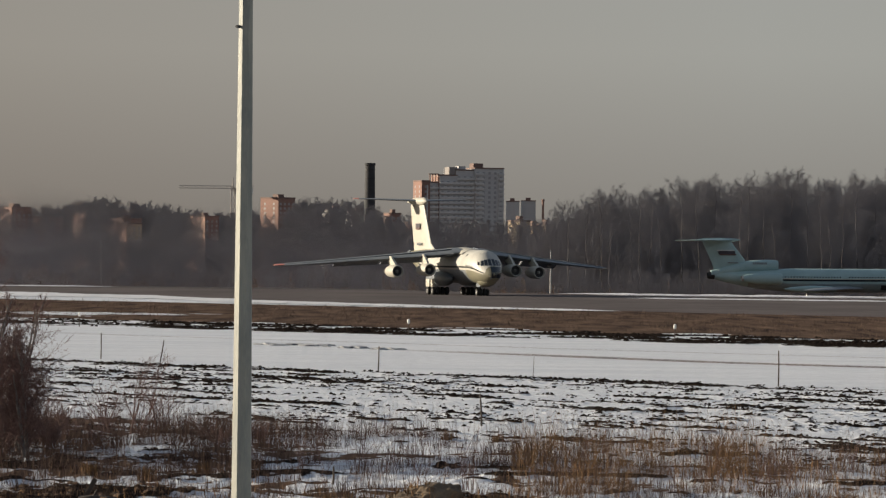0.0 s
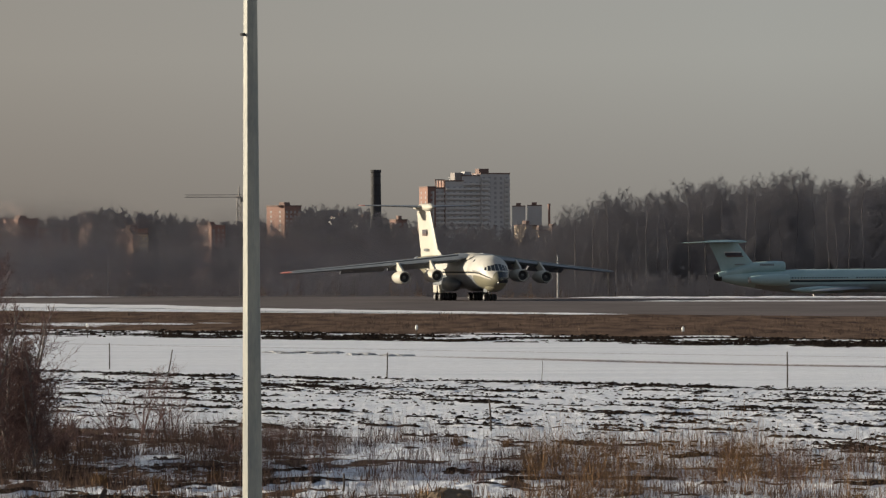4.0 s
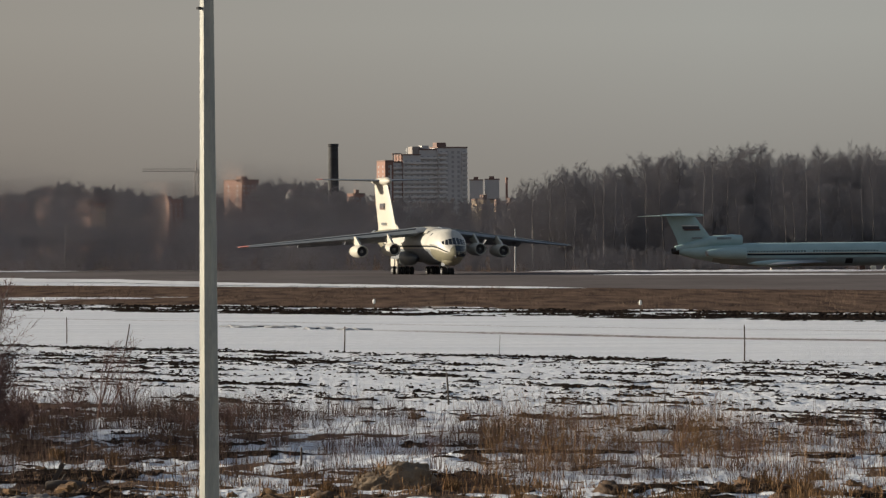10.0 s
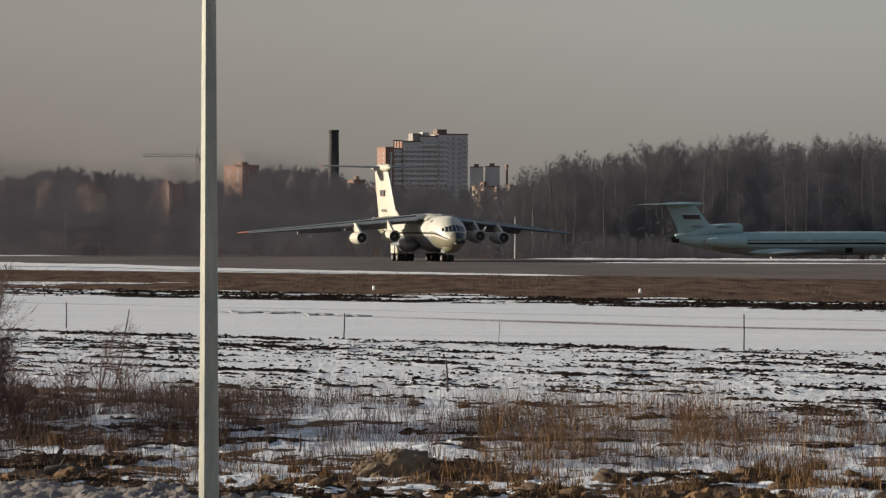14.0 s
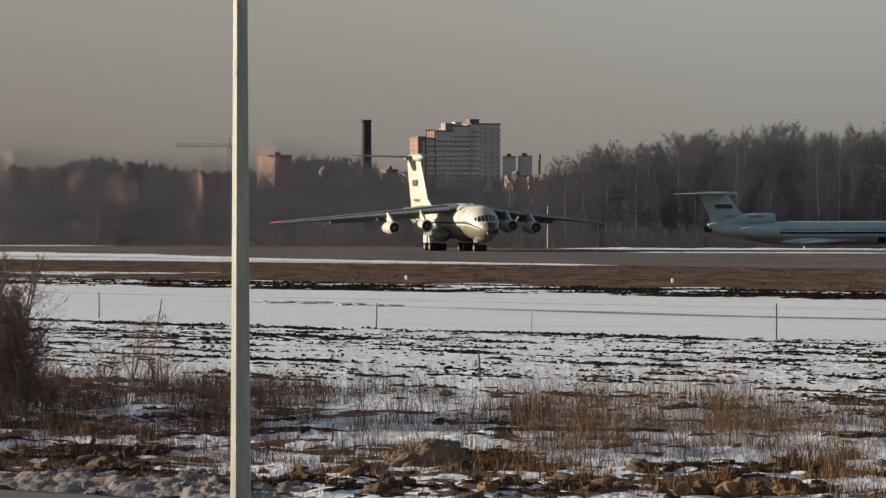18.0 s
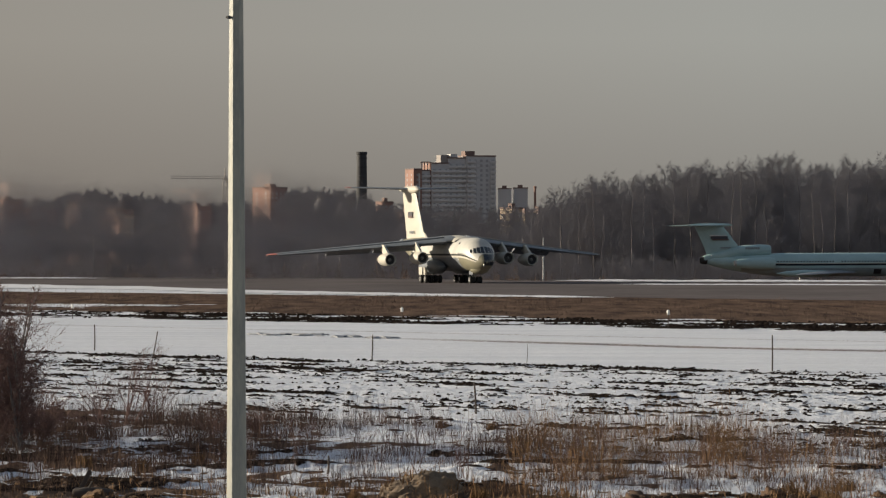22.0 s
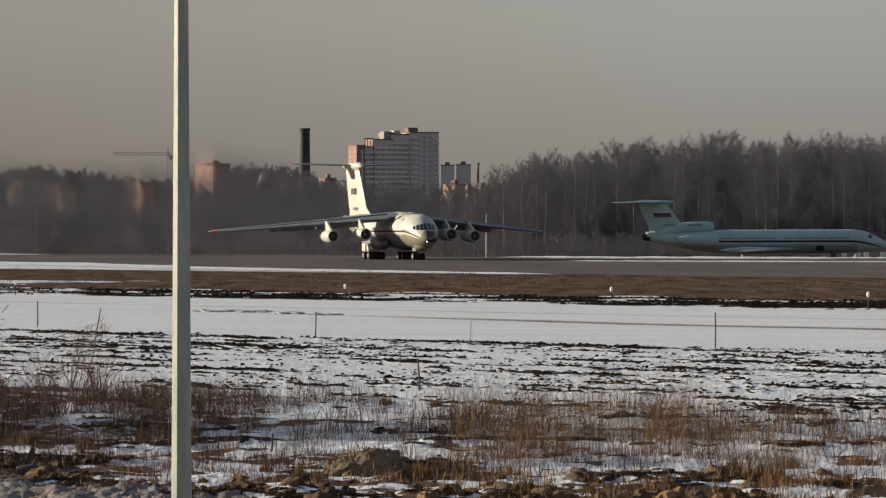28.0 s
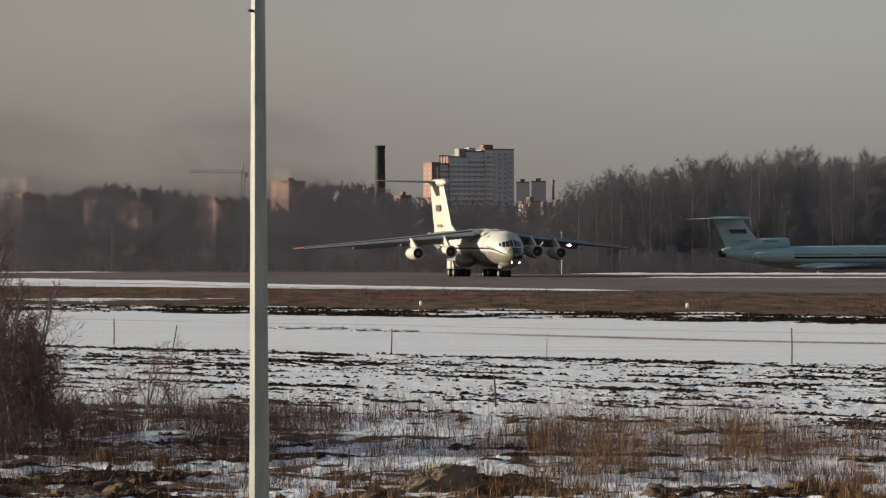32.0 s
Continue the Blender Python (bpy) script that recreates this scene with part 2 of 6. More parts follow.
def ground_material():
    """Snow, mud and straw litter blended by the sheet's own cover layers, with fine grain."""
    m = bpy.data.materials.new("winter_field_ground")
    m.use_nodes = True
    n, l = m.node_tree.nodes, m.node_tree.links
    p = n["Principled BSDF"]
    p.inputs["Roughness"].default_value = 0.8
    p.inputs["Specular IOR Level"].default_value = 0.0
    coord = n.new("ShaderNodeTexCoord")

    def noisy(scale, c0, c1, stretch=(1, 1, 1), turn=45):
        mp = n.new("ShaderNodeMapping")
        mp.inputs["Rotation"].default_value = (0, 0, radians(turn))
        mp.inputs["Scale"].default_value = stretch
        l.new(coord.outputs["Object"], mp.inputs[0])
        t = n.new("ShaderNodeTexNoise")
        t.inputs["Scale"].default_value, t.inputs["Detail"].default_value = scale, 6
        l.new(mp.outputs[0], t.inputs[0])
        r = n.new("ShaderNodeValToRGB")
        r.color_ramp.elements[0].position, r.color_ramp.elements[0].color = 0.3, (*c0, 1)
        r.color_ramp.elements[1].position, r.color_ramp.elements[1].color = 0.7, (*c1, 1)
        l.new(t.outputs[0], r.inputs[0])
        return t.outputs[0], r.outputs[0]

    _, snow = noisy(0.25, (0.70, 0.74, 0.80), (0.82, 0.85, 0.90), (0.25, 1, 1))
    grain, mud = noisy(5.0, (0.014, 0.011, 0.010), (0.036, 0.028, 0.023))
    _, straw = noisy(0.5, (0.052, 0.039, 0.035), (0.175, 0.122, 0.092), (1, 0.12, 1), 0)
    # fine dirt and shallow crust pits in the snow
    fine, pits = noisy(3.2, (0.80, 0.795, 0.80), (1, 1, 1), (0.55, 1, 1))
    worn = n.new("ShaderNodeMix")
    worn.data_type, worn.blend_type = "RGBA", "MULTIPLY"
    worn.inputs[0].default_value = 1.0
    l.new(snow, worn.inputs[6])
    l.new(pits, worn.inputs[7])
    out = worn.outputs[2]
    for layer, paint in (("straw", straw), ("mud", mud)):
        a = n.new("ShaderNodeAttribute")
        a.attribute_name = layer
        # ragged edges
        s = n.new("ShaderNodeMath")
        s.operation = "MULTIPLY_ADD"
        s.inputs[1].default_value, s.inputs[2].default_value = 0.9, -0.45
        l.new(grain, s.inputs[0])
        s2 = n.new("ShaderNodeMath")
        s2.operation = "ADD"
        l.new(a.outputs["Fac"], s2.inputs[0])
        l.new(s.outputs[0], s2.inputs[1])
        mr = n.new("ShaderNodeMapRange")
        mr.inputs[1].default_value, mr.inputs[2].default_value = 0.38, 0.62
        l.new(s2.outputs[0], mr.inputs[0])
        mx = n.new("ShaderNodeMix")
        mx.data_type = "RGBA"
        l.new(mr.outputs[0], mx.inputs[0])
        l.new(out, mx.inputs[6])
        l.new(paint, mx.inputs[7])
        out = mx.outputs[2]
    l.new(out, p.inputs["Base Color"])
    b = n.new("ShaderNodeBump")
    b.inputs["Strength"].default_value, b.inputs["Distance"].default_value = 0.65, 0.14
    l.new(grain, b.inputs["Height"])
    l.new(b.outputs[0], p.inputs["Normal"])
    return m


def smoke_material(name, color, veil, shimmer):
    """Thin smoke over hot air: scatters a little light, bends what is behind it a little, and thins out towards its rim."""
    m = bpy.data.materials.new(name)
    m.use_nodes = True
    n, l = m.node_tree.nodes, m.node_tree.links
    n.clear()
    coord = n.new("ShaderNodeTexCoord")
    flat = n.new("ShaderNodeVectorMath")
    flat.operation = "MULTIPLY"
    flat.inputs[1].default_value = (1, 0, 1)
    l.new(coord.outputs["Object"], flat.inputs[0])
    size = n.new("ShaderNodeVectorMath")
    size.operation = "LENGTH"
    l.new(flat.outputs[0], size.inputs[0])
    fade = n.new("ShaderNodeMapRange")
    fade.interpolation_type = "SMOOTHSTEP"
    fade.inputs[1].default_value, fade.inputs[2].default_value = 0.97, 0.2
    l.new(size.outputs["Value"], fade.inputs[0])
    wisp = n.new("ShaderNodeTexNoise")
    wisp.inputs["Scale"].default_value, wisp.inputs["Detail"].default_value = 2.2, 4
    l.new(coord.outputs["Object"], wisp.inputs[0])
    curl = n.new("ShaderNodeMapRange")
    curl.inputs[1].default_value, curl.inputs[2].default_value = 0.25, 0.7
    l.new(wisp.outputs[0], curl.inputs[0])

    def dense(k, by_wisp):
        a = n.new("ShaderNodeMath")
        a.operation = "MULTIPLY"
        a.inputs[1].default_value = k
        l.new(fade.outputs[0], a.inputs[0])
        if not by_wisp:
            return a.outputs[0]
        b = n.new("ShaderNodeMath")
        b.operation = "MULTIPLY"
        l.new(a.outputs[0], b.inputs[0])
        l.new(curl.outputs[0], b.inputs[1])
        return b.outputs[0]

    clear = n.new("ShaderNodeBsdfTransparent")
    hot = n.new("ShaderNodeBsdfRefraction")
    hot.inputs["IOR"].default_value, hot.inputs["Roughness"].default_value = 1.010, 0.22
    soot = n.new("ShaderNodeBsdfDiffuse")
    soot.inputs["Color"].default_value = (*color, 1)
    air = clear
    if shimmer:
        air = n.new("ShaderNodeMixShader")
        l.new(dense(shimmer, False), air.inputs[0])
        l.new(clear.outputs[0], air.inputs[1])
        l.new(hot.outputs[0], air.inputs[2])
    both = n.new("ShaderNodeMixShader")
    l.new(dense(veil, True), both.inputs[0])
    l.new(air.outputs[0], both.inputs[1])
    l.new(soot.outputs[0], both.inputs[2])
    out = n.new("ShaderNodeOutputMaterial")
    l.new(both.outputs[0], out.inputs[0])
    return m


M_SMOKE = smoke_material("thin_brown_exhaust_smoke", (0.50, 0.446, 0.450), 0.215, 0.30)
M_SOOT = smoke_material("dark_exhaust_smoke", (0.40, 0.34, 0.31), 0.17, 0.0)


M_GROUND = ground_material()


# ---- small tools ----
def link(name, bm, mat, parent=None, label="", smooth=True):
    me = bpy.data.meshes.new(name)
    bm.normal_update()
    bm.to_mesh(me)
    bm.free()
    me.materials.append(mat)
    if smooth:
        me.shade_smooth()
        me.set_sharp_from_angle(angle=radians(38))
    ob = new(name, me)
    if parent:
        ob.parent = parent
    if label:
        ob["label"] = label
    return ob


part = link


def thing(name, m, label, category, group=""):
    ob = new(name)
    ob.matrix_basis = m
    return tagged(ob, label, category, group)


def raw(name, verts, faces, mat, parent=None, smooth=False):
    """A mesh straight from arrays, for large joined stuff."""
    me = bpy.data.meshes.new(name)
    me.from_pydata(verts, [], faces)
    me.materials.append(mat)
    if smooth:
        me.shade_smooth()
    ob = new(name, me)
    if parent:
        ob.parent = parent
    return ob


def loft(rings, caps=True, bm=None):
    bm = bm or bmesh.new()
    rows = [[bm.verts.new(p) for p in r] for r in rings]
    k = len(rows[0])
    for a, b in zip(rows, rows[1:]):
        for i in range(k):
            j = (i + 1) % k
            bm.faces.new((a[i], a[j], b[j], b[i]))
    if caps:
        bm.faces.new(rows[0][::-1])
        bm.faces.new(rows[-1])
    bmesh.ops.recalc_face_normals(bm, faces=bm.faces)
    return bm


def box(x0, x1, y0, y1, z0, z1, bevel=0.0, bm=None):
    bm = bm or bmesh.new()
    v = [bm.verts.new((x, y, z)) for x in (x0, x1) for y in (y0, y1) for z in (z0, z1)]
    fs = [(0, 1, 3, 2), (4, 6, 7, 5), (0, 4, 5, 1), (2, 3, 7, 6), (0, 2, 6, 4), (1, 5, 7, 3)]
    faces = [bm.faces.new([v[i] for i in f]) for f in fs]
    if bevel:
        bmesh.ops.bevel(bm, geom=list({e for f in faces for e in f.edges}), offset=bevel, segments=2, affect="EDGES", profile=0.5)
    return bm


def ring(c, r, n=16, axis="y", ry=None, phase=0.0):
    ry = ry or r
    out = []
    for i in range(n):
        a = 2 * math.pi * (i + phase) / n
        p, q = r * math.cos(a), ry * math.sin(a)
        out.append({"y": (c[0] + p, c[1], c[2] + q), "z": (c[0] + p, c[1] + q, c[2]), "x": (c[0], c[1] + p, c[2] + q)}[axis])
    return out


def rod(a, b, r0, r1=None, n=8, bm=None):
    """A tapered round bar from a to b."""
    r1 = r0 if r1 is None else r1
    a, b = Vector(a), Vector(b)
    q = (b - a).to_track_quat("Z", "Y")
    rr = [[p + q @ Vector((r * math.cos(2 * math.pi * i / n), r * math.sin(2 * math.pi * i / n), 0)) for i in range(n)] for p, r in ((a, r0), (b, r1))]
    return loft(rr, True, bm)


def hash01(i, j, seed):
    h = (i.astype(np.int64) * 374761393 + j.astype(np.int64) * 668265263 + seed * 1442695041) & 0xFFFFFFFF
    h = ((h ^ (h >> 13)) * 1274126177) & 0xFFFFFFFF
    return ((h ^ (h >> 16)) & 0xFFFF) / 65535.0


def vnoise(x, y, seed=0):
    i, j = np.floor(x), np.floor(y)
    fx, fy = x - i, y - j
    fx, fy = fx * fx * (3 - 2 * fx), fy * fy * (3 - 2 * fy)
    a, b = hash01(i, j, seed), hash01(i + 1, j, seed)
    c, d = hash01(i, j + 1, seed), hash01(i + 1, j + 1, seed)
    return (a * (1 - fx) + b * fx) * (1 - fy) + (c * (1 - fx) + d * fx) * fy


def fbm(x, y, seed=0, octaves=4):
    s, w, k = 0, 0.5, 1.0
    for o in range(octaves):
        s = s + w * vnoise(x * k, y * k, seed + o)
        w, k = w / 2, k * 2.03
    return s / (1 - 0.5 ** octaves)


def smooth01(x, a, b):
    t = np.clip((x - a) / (b - a), 0, 1)
    return t * t * (3 - 2 * t)


# ---- the lie of the land: strips run along u, across v ----
R2 = math.sqrt(0.5)


def land(x, y):
    """Height, mud and straw cover of the ground at x, y (arrays)."""
    x, y = np.asarray(x, float), np.asarray(y, float)
    u, v = (x - y) * R2, (x + y) * R2
    wv = v + 3.0 * (fbm(u / 14, v / 30, 40) - 0.5)
    z = 3.35 * (1 - smooth01(y, 10, 66)) - 1.6 * smooth01(y, 655, 682)
    near = smooth01(y, 50, 72) * (1 - smooth01(y, 330, 350))
    field = smooth01(wv, 77, 83) * (1 - smooth01(wv, 124.5, 126.5))
    fore = 1 - smooth01(wv, 78, 84)
    road = smooth01(wv, 124.5, 127) * (1 - smooth01(wv, 188, 190))
    dirt = smooth01(wv, 188, 190) * (1 - smooth01(wv, 209, 213))
    straw_zone = smooth01(wv, 208, 213) * (1 - smooth01(wv, 303.5, 306.5) * (1 - smooth01(x, -6, 6)))
    # furrows of turned soil in the field
    f1 = fbm(u / 8.0 + 2 * fbm(u / 9, v / 9, 5), v / 0.7, 11, 3)
    f2 = fbm(u / 1.6, v / 0.8, 23, 3)
    clod = fbm(u / 0.38, v / 0.30, 31, 3)
    edge = 1 - smooth01(np.abs(wv - 124), 0, 3)
    soil = smooth01(0.52 * f1 + 0.25 * f2 + 0.20 * clod + 0.06 * edge + 0.05 * fbm(u / 30, v / 14, 45, 2) + 0.03 * smooth01(wv, 95, 118), 0.598, 0.655) * field
    # foreground: drifts, litter and puddled ice
    g1 = fbm(x / 4.5, y / 2.2, 51, 4)
    g2 = fbm(x / 1.5, y / 1.6, 57, 3)
    soil_f = smooth01(0.35 * g1 + 0.4 * g2 + 0.25 * fbm(x / 0.4, y / 0.5, 64, 3) + 0.05 * (1 - smooth01(y, 77, 90)) * smooth01(y, 72, 76) + 0.09 * (1 - smooth01(x, -9, -4)) * (1 - smooth01(y, 84, 98)) + 0.04 * (1 - smooth01(x, -9, -4)), 0.62, 0.67) * fore
    lit_f = smooth01(0.5 * fbm(x / 2.2, y / 2.6, 61, 4) + 0.5 * fbm(x / 0.5, y / 0.6, 63, 3) + 0.15 * (1 - smooth01(y, 78, 92)) * smooth01(y + 6 * (1 - smooth01(x, -7, -4)), 73, 78) + 0.05 * (1 - smooth01(x, -9, -4)), 0.56, 0.64) * fore
    d1 = fbm(u / 6, v / 3.0, 71, 4)
    soil_d = smooth01(d1 + 0.3 * (clod - 0.5) - 0.08 * smooth01(wv, 196, 211) - 0.09 * (1 - smooth01(u, -230, -170)), 0.37, 0.44) * dirt
    s1 = fbm(u / 12, v / 6, 81, 3)
    lit = straw_zone * (1 - smooth01(s1 + 0.25 * (d1 - 0.5) - 0.60 * smooth01(wv, 213, 221), 0.50, 0.56))
    track = (1 - smooth01(np.abs(v - 157.0 - 5 * fbm(u / 20, v * 0, 46, 2) + 1.5), 0.8, 3.2)) * smooth01(u, -200, -150) * 0.56 + (1 - smooth01(np.abs(v - 172 + 4 * (fbm(u / 18, v * 0, 47, 2) - 0.5)), 0.4, 2.0)) * 0.44
    beyond = smooth01(y, 640, 660)
    mud = np.maximum.reduce([soil, soil_f, soil_d, beyond * 0.2, (0.05 + 0.85 * (1 - smooth01(x, -8, -4))) * (1 - smooth01(y + 3.0 * smooth01(x, -9, -6), 71.0, 73.5 + 2 * g1)) * (1 - (1 - smooth01(y, 58, 66)) * smooth01(fbm(x / 5, y / 5, 161, 3), 0.45, 0.6))])
    lit = lit * (1 - smooth01(np.exp(-((u + 286) / 13) ** 2 - ((v - 233) / 13) ** 2) * (0.2 + 1.6 * d1) + 0.9 * (fbm(u / 3.5, v / 1.3, 83, 3) - 0.5), 0.5, 0.7))
    ruts = road * track
    clean = smooth01(y, 56, 68)
    mud = mud * clean
    straw = np.maximum.reduce([lit, lit_f * clean, beyond * 1.0, ruts])
    z = z + near * (0.03 * (1 - 0.8 * road) * fbm(x / 0.8, y / 0.8, 91, 3) + field * (0.08 * soil * (0.2 + clod) + 0.05 * f1 + 0.09 * (clod - 0.5)) + fore * (0.22 * (g1 - 0.5) + 0.16 * (g2 - 0.5) + 0.10 * (fbm(x / 0.45, y / 0.5, 64, 3) - 0.5) + 0.05 * soil_f)
                    + dirt * soil_d * 0.12 * (0.3 + clod) + road * (0.03 * fbm(u / 9, v / 2.2, 97, 3) - 0.08 * ruts) + straw_zone * 0.08 * g1)
    return z, mud, straw


def height(x, y):
    return float(land(np.array([x]), np.array([y]))[0][0])


def spread(parts):
    out = []
    for a, b, step in parts:
        k = max(1, round((b - a) / step))
        out.extend(a + (b - a) * i / k for i in range(k))
    out.append(parts[-1][1])
    return np.array(out)


def build_ground():
    gx = spread([(-6, -1, 1.0), (-1, -0.2, 0.1), (-0.2, -0.14, 0.01), (-0.14, 0.14, 0.0012), (0.14, 0.2, 0.01), (0.2, 1, 0.1), (1, 6, 1.0)])
    gy = spread([(-400, -40, 60), (-40, 56, 3.0), (56, 71, 0.8), (71, 100, 0.11), (100, 130, 0.16), (130, 190, 0.28), (190, 300, 0.45), (300, 350, 0.9), (350, 660, 1.8), (660, 740, 8), (740, 1800, 60), (1800, 4900, 400)])
    X, Y = np.meshgrid(gx, gy)
    X = X * np.maximum(Y, 60)
    z, mud, straw = land(X.ravel(), Y.ravel())
    nx, ny = len(gx), len(gy)
    co = np.stack([X.ravel(), Y.ravel(), z], 1).astype(np.float32)
    a = (np.arange(ny - 1)[:, None] * nx + np.arange(nx - 1)[None, :]).ravel()
    quads = np.stack([a, a + 1, a + nx + 1, a + nx], 1).astype(np.int32)
    me = bpy.data.meshes.new("ground")
    me.vertices.add(len(co))
    me.vertices.foreach_set("co", co.ravel())
    me.loops.add(quads.size)
    me.loops.foreach_set("vertex_index", quads.ravel())
    me.polygons.add(len(quads))
    me.polygons.foreach_set("loop_start", np.arange(0, quads.size, 4, dtype=np.int32))
    me.update(calc_edges=True)
    for key, val in (("mud", mud), ("straw", straw)):
        at = me.attributes.new(key, "FLOAT", "POINT")
        at.data.foreach_set("value", val.astype(np.float32))
    me.materials.append(M_GROUND)
    me.shade_smooth()
    tagged(new("ground", me), "snowy winter field with furrows of dark turned soil", "ground", kind="structure")


build_ground()

NEAR_EDGE = [(-400, 735), (-120, 680), (-66, 578), (-48, 556), (-29.5, 502), (-2, 448), (20, 414), (140, 292), (400, 40)]
FAR_EDGE = [(-400, 742), (-120, 735), (-83, 730), (-42, 722), (-22, 704), (2, 648), (24, 640), (63, 627), (150, 600), (400, 520)]


def edge_y(table, x):
    return np.interp(x, [p[0] for p in table], [p[1] for p in table])


def build_runway():
    xs = spread([(-400, -120, 10), (-120, 120, 1.0), (120, 400, 10)])
    rows = 24
    y0 = edge_y(NEAR_EDGE, xs) + 5 * (fbm(xs / 9.0, xs * 0, 7) - 0.5)
    y1 = edge_y(FAR_EDGE, xs) + 6 * (fbm(xs / 5.0, xs * 0, 8) - 0.5)
    verts, faces = [], []
    for x, a, b in zip(xs, y0, y1):
        for k in range(rows + 1):
            y = a + (b - a) * k / rows
            verts.append((x, y, 0.09 + (0.0 if k else -0.06) + 0.06 * math.sin(math.pi * k / rows)))
    for i in range(len(xs) - 1):
        for k in range(rows):
            a = i * (rows + 1) + k
            faces.append((a, a + rows + 1, a + rows + 2, a + 1))
    ob = raw("runway", verts, faces, M_ASPHALT, smooth=True)
    tagged(ob, "wet grey-brown worn asphalt taxiway", "runway", kind="structure")


build_runway()


# ---- aircraft tools: nose towards -y, +x to its left wing ----
class Body:
    """A fuselage from stations (y, centre height, half width, half height)."""

    def __init__(self, stations, n=32):
        self.s, self.n = stations, n

        y = np.array([a[0] for a in stations])
        v = np.array([a[1:] for a in stations])
        d = np.diff(v, axis=0) / np.diff(y)[:, None]
        inner = np.where(d[:-1] * d[1:] > 0, 2 * d[:-1] * d[1:] / (d[:-1] + d[1:] + 1e-12), 0.0)
        self.y, self.v, self.m = y, v, np.concatenate([d[:1], inner, d[-1:]])

    def at(self, y):
        """Centre height, half width and half height at a station, on a smooth curve that never overshoots."""
        i = int(min(max(np.searchsorted(self.y, y) - 1, 0), len(self.y) - 2))
        h = self.y[i + 1] - self.y[i]
        t = min(max((y - self.y[i]) / h, 0.0), 1.0)
        a, b = (1 + 2 * t) * (1 - t) ** 2, t * t * (3 - 2 * t)
        return (a * self.v[i] + b * self.v[i + 1] + h * t * (1 - t) * ((1 - t) * self.m[i] - t * self.m[i + 1])).tolist()

    def point(self, y, deg, off=0.0):
        z, rx, rz = self.at(y)
        a = radians(deg)
        return ((rx + off) * math.cos(a), y, z + (rz + off) * math.sin(a))

    def shell(self):
        fine = []
        for a, b in zip(self.s, self.s[1:]):
            k = max(2, int((b[0] - a[0]) / 0.5))
            fine += [a[0] + (b[0] - a[0]) * i / k for i in range(k)]
        fine.append(self.s[-1][0])
        return loft([[self.point(y, 360 * i / self.n) for i in range(self.n)] for y in fine])

    def patch(self, y0, y1, d0, d1, off=0.012, ny=6, na=3, curve=None):
        """A thin raised patch on the skin between two stations and two angles."""
        bm = bmesh.new()
        grid = []
        for i in range(ny + 1):
            y = y0 + (y1 - y0) * i / ny
            shift = curve(y) if curve else 0.0
            grid.append([[bm.verts.new(self.point(y, d0 + (d1 - d0) * j / na + shift, o)) for j in range(na + 1)] for o in (off, -0.05)])
        for a, b in zip(grid, grid[1:]):
            for j in range(na):
                bm.faces.new((a[0][j], a[0][j + 1], b[0][j + 1], b[0][j]))
            bm.faces.new((a[0][0], b[0][0], b[1][0], a[1][0]))
            bm.faces.new((a[0][na], a[1][na], b[1][na], b[0][na]))
        for g in (grid[0], grid[-1]):
            for j in range(na):
                bm.faces.new((g[0][j], g[1][j], g[1][j + 1], g[0][j + 1]))
        bmesh.ops.recalc_face_normals(bm, faces=bm.faces)
        return bm


def front_patch(self, b0, b1, z0, z1, off=0.02, n=4):
    """A thin pane on the nose between two bearings from dead ahead and two heights."""
    def meet(b, z):
        lo, hi = -19.7, -12.0
        for _ in range(40):
            y = (lo + hi) / 2
            zc, rx, rz = self.at(y)
            k = 1 - ((z - zc) / rz) ** 2
            half = rx * math.sqrt(k) if k > 0 else -1.0
            x = math.tan(b) * (y + 12.5)
            if half > abs(x):
                hi = y
            else:
                lo = y
        x = -math.tan(b) * (hi + 12.5)
        return x, hi, z
    bm = bmesh.new()
    g = []
    for o in (off, -0.06):
        layer = []
        for i in range(n + 1):
            col = []
            for j in range(n + 1):
                x, y, z = meet(b0 + (b1 - b0) * i / n, z0 + (z1 - z0) * j / n)
                d = Vector((x, y + 15.5, (z - 3.6) * 0.8)).normalized()
                col.append(bm.verts.new(Vector((x, y, z)) + d * o))
            layer.append(col)
        g.append(layer)
    for i in range(n):
        for j in range(n):
            bm.faces.new((g[0][i][j], g[0][i + 1][j], g[0][i + 1][j + 1], g[0][i][j + 1]))
    for i in range(n):
        for j in (0, n):
            bm.faces.new((g[0][i][j], g[1][i][j], g[1][i + 1][j], g[0][i + 1][j]))
            bm.faces.new((g[0][j][i], g[1][j][i], g[1][j][i + 1], g[0][j][i + 1]))
    bmesh.ops.recalc_face_normals(bm, faces=bm.faces)
    return bm


Body.front_patch = front_patch
AIRFOIL = [(0.0, 0.0), (0.03, 0.35), (0.12, 0.72), (0.3, 1.0), (0.55, 0.82), (0.8, 0.4), (1.0, 0.03), (0.8, -0.2), (0.5, -0.5), (0.25, -0.62), (0.08, -0.45), (0.02, -0.22)]


def wing(stations, vertical=False, c0=0.0, c1=1.0):
    """Stations (span, leading edge y, chord, height, half thickness); c0..c1 takes a stretch of the chord."""
    rings = []
    for s, le, ch, h, th in stations:
        r = []
        for c, t in AIRFOIL:
            c = min(max(c, c0), c1)
            r.append((h + t * th, le + c * ch, s) if vertical else (s, le + c * ch, h + t * th))
        rings.append(r)
    return loft(rings)


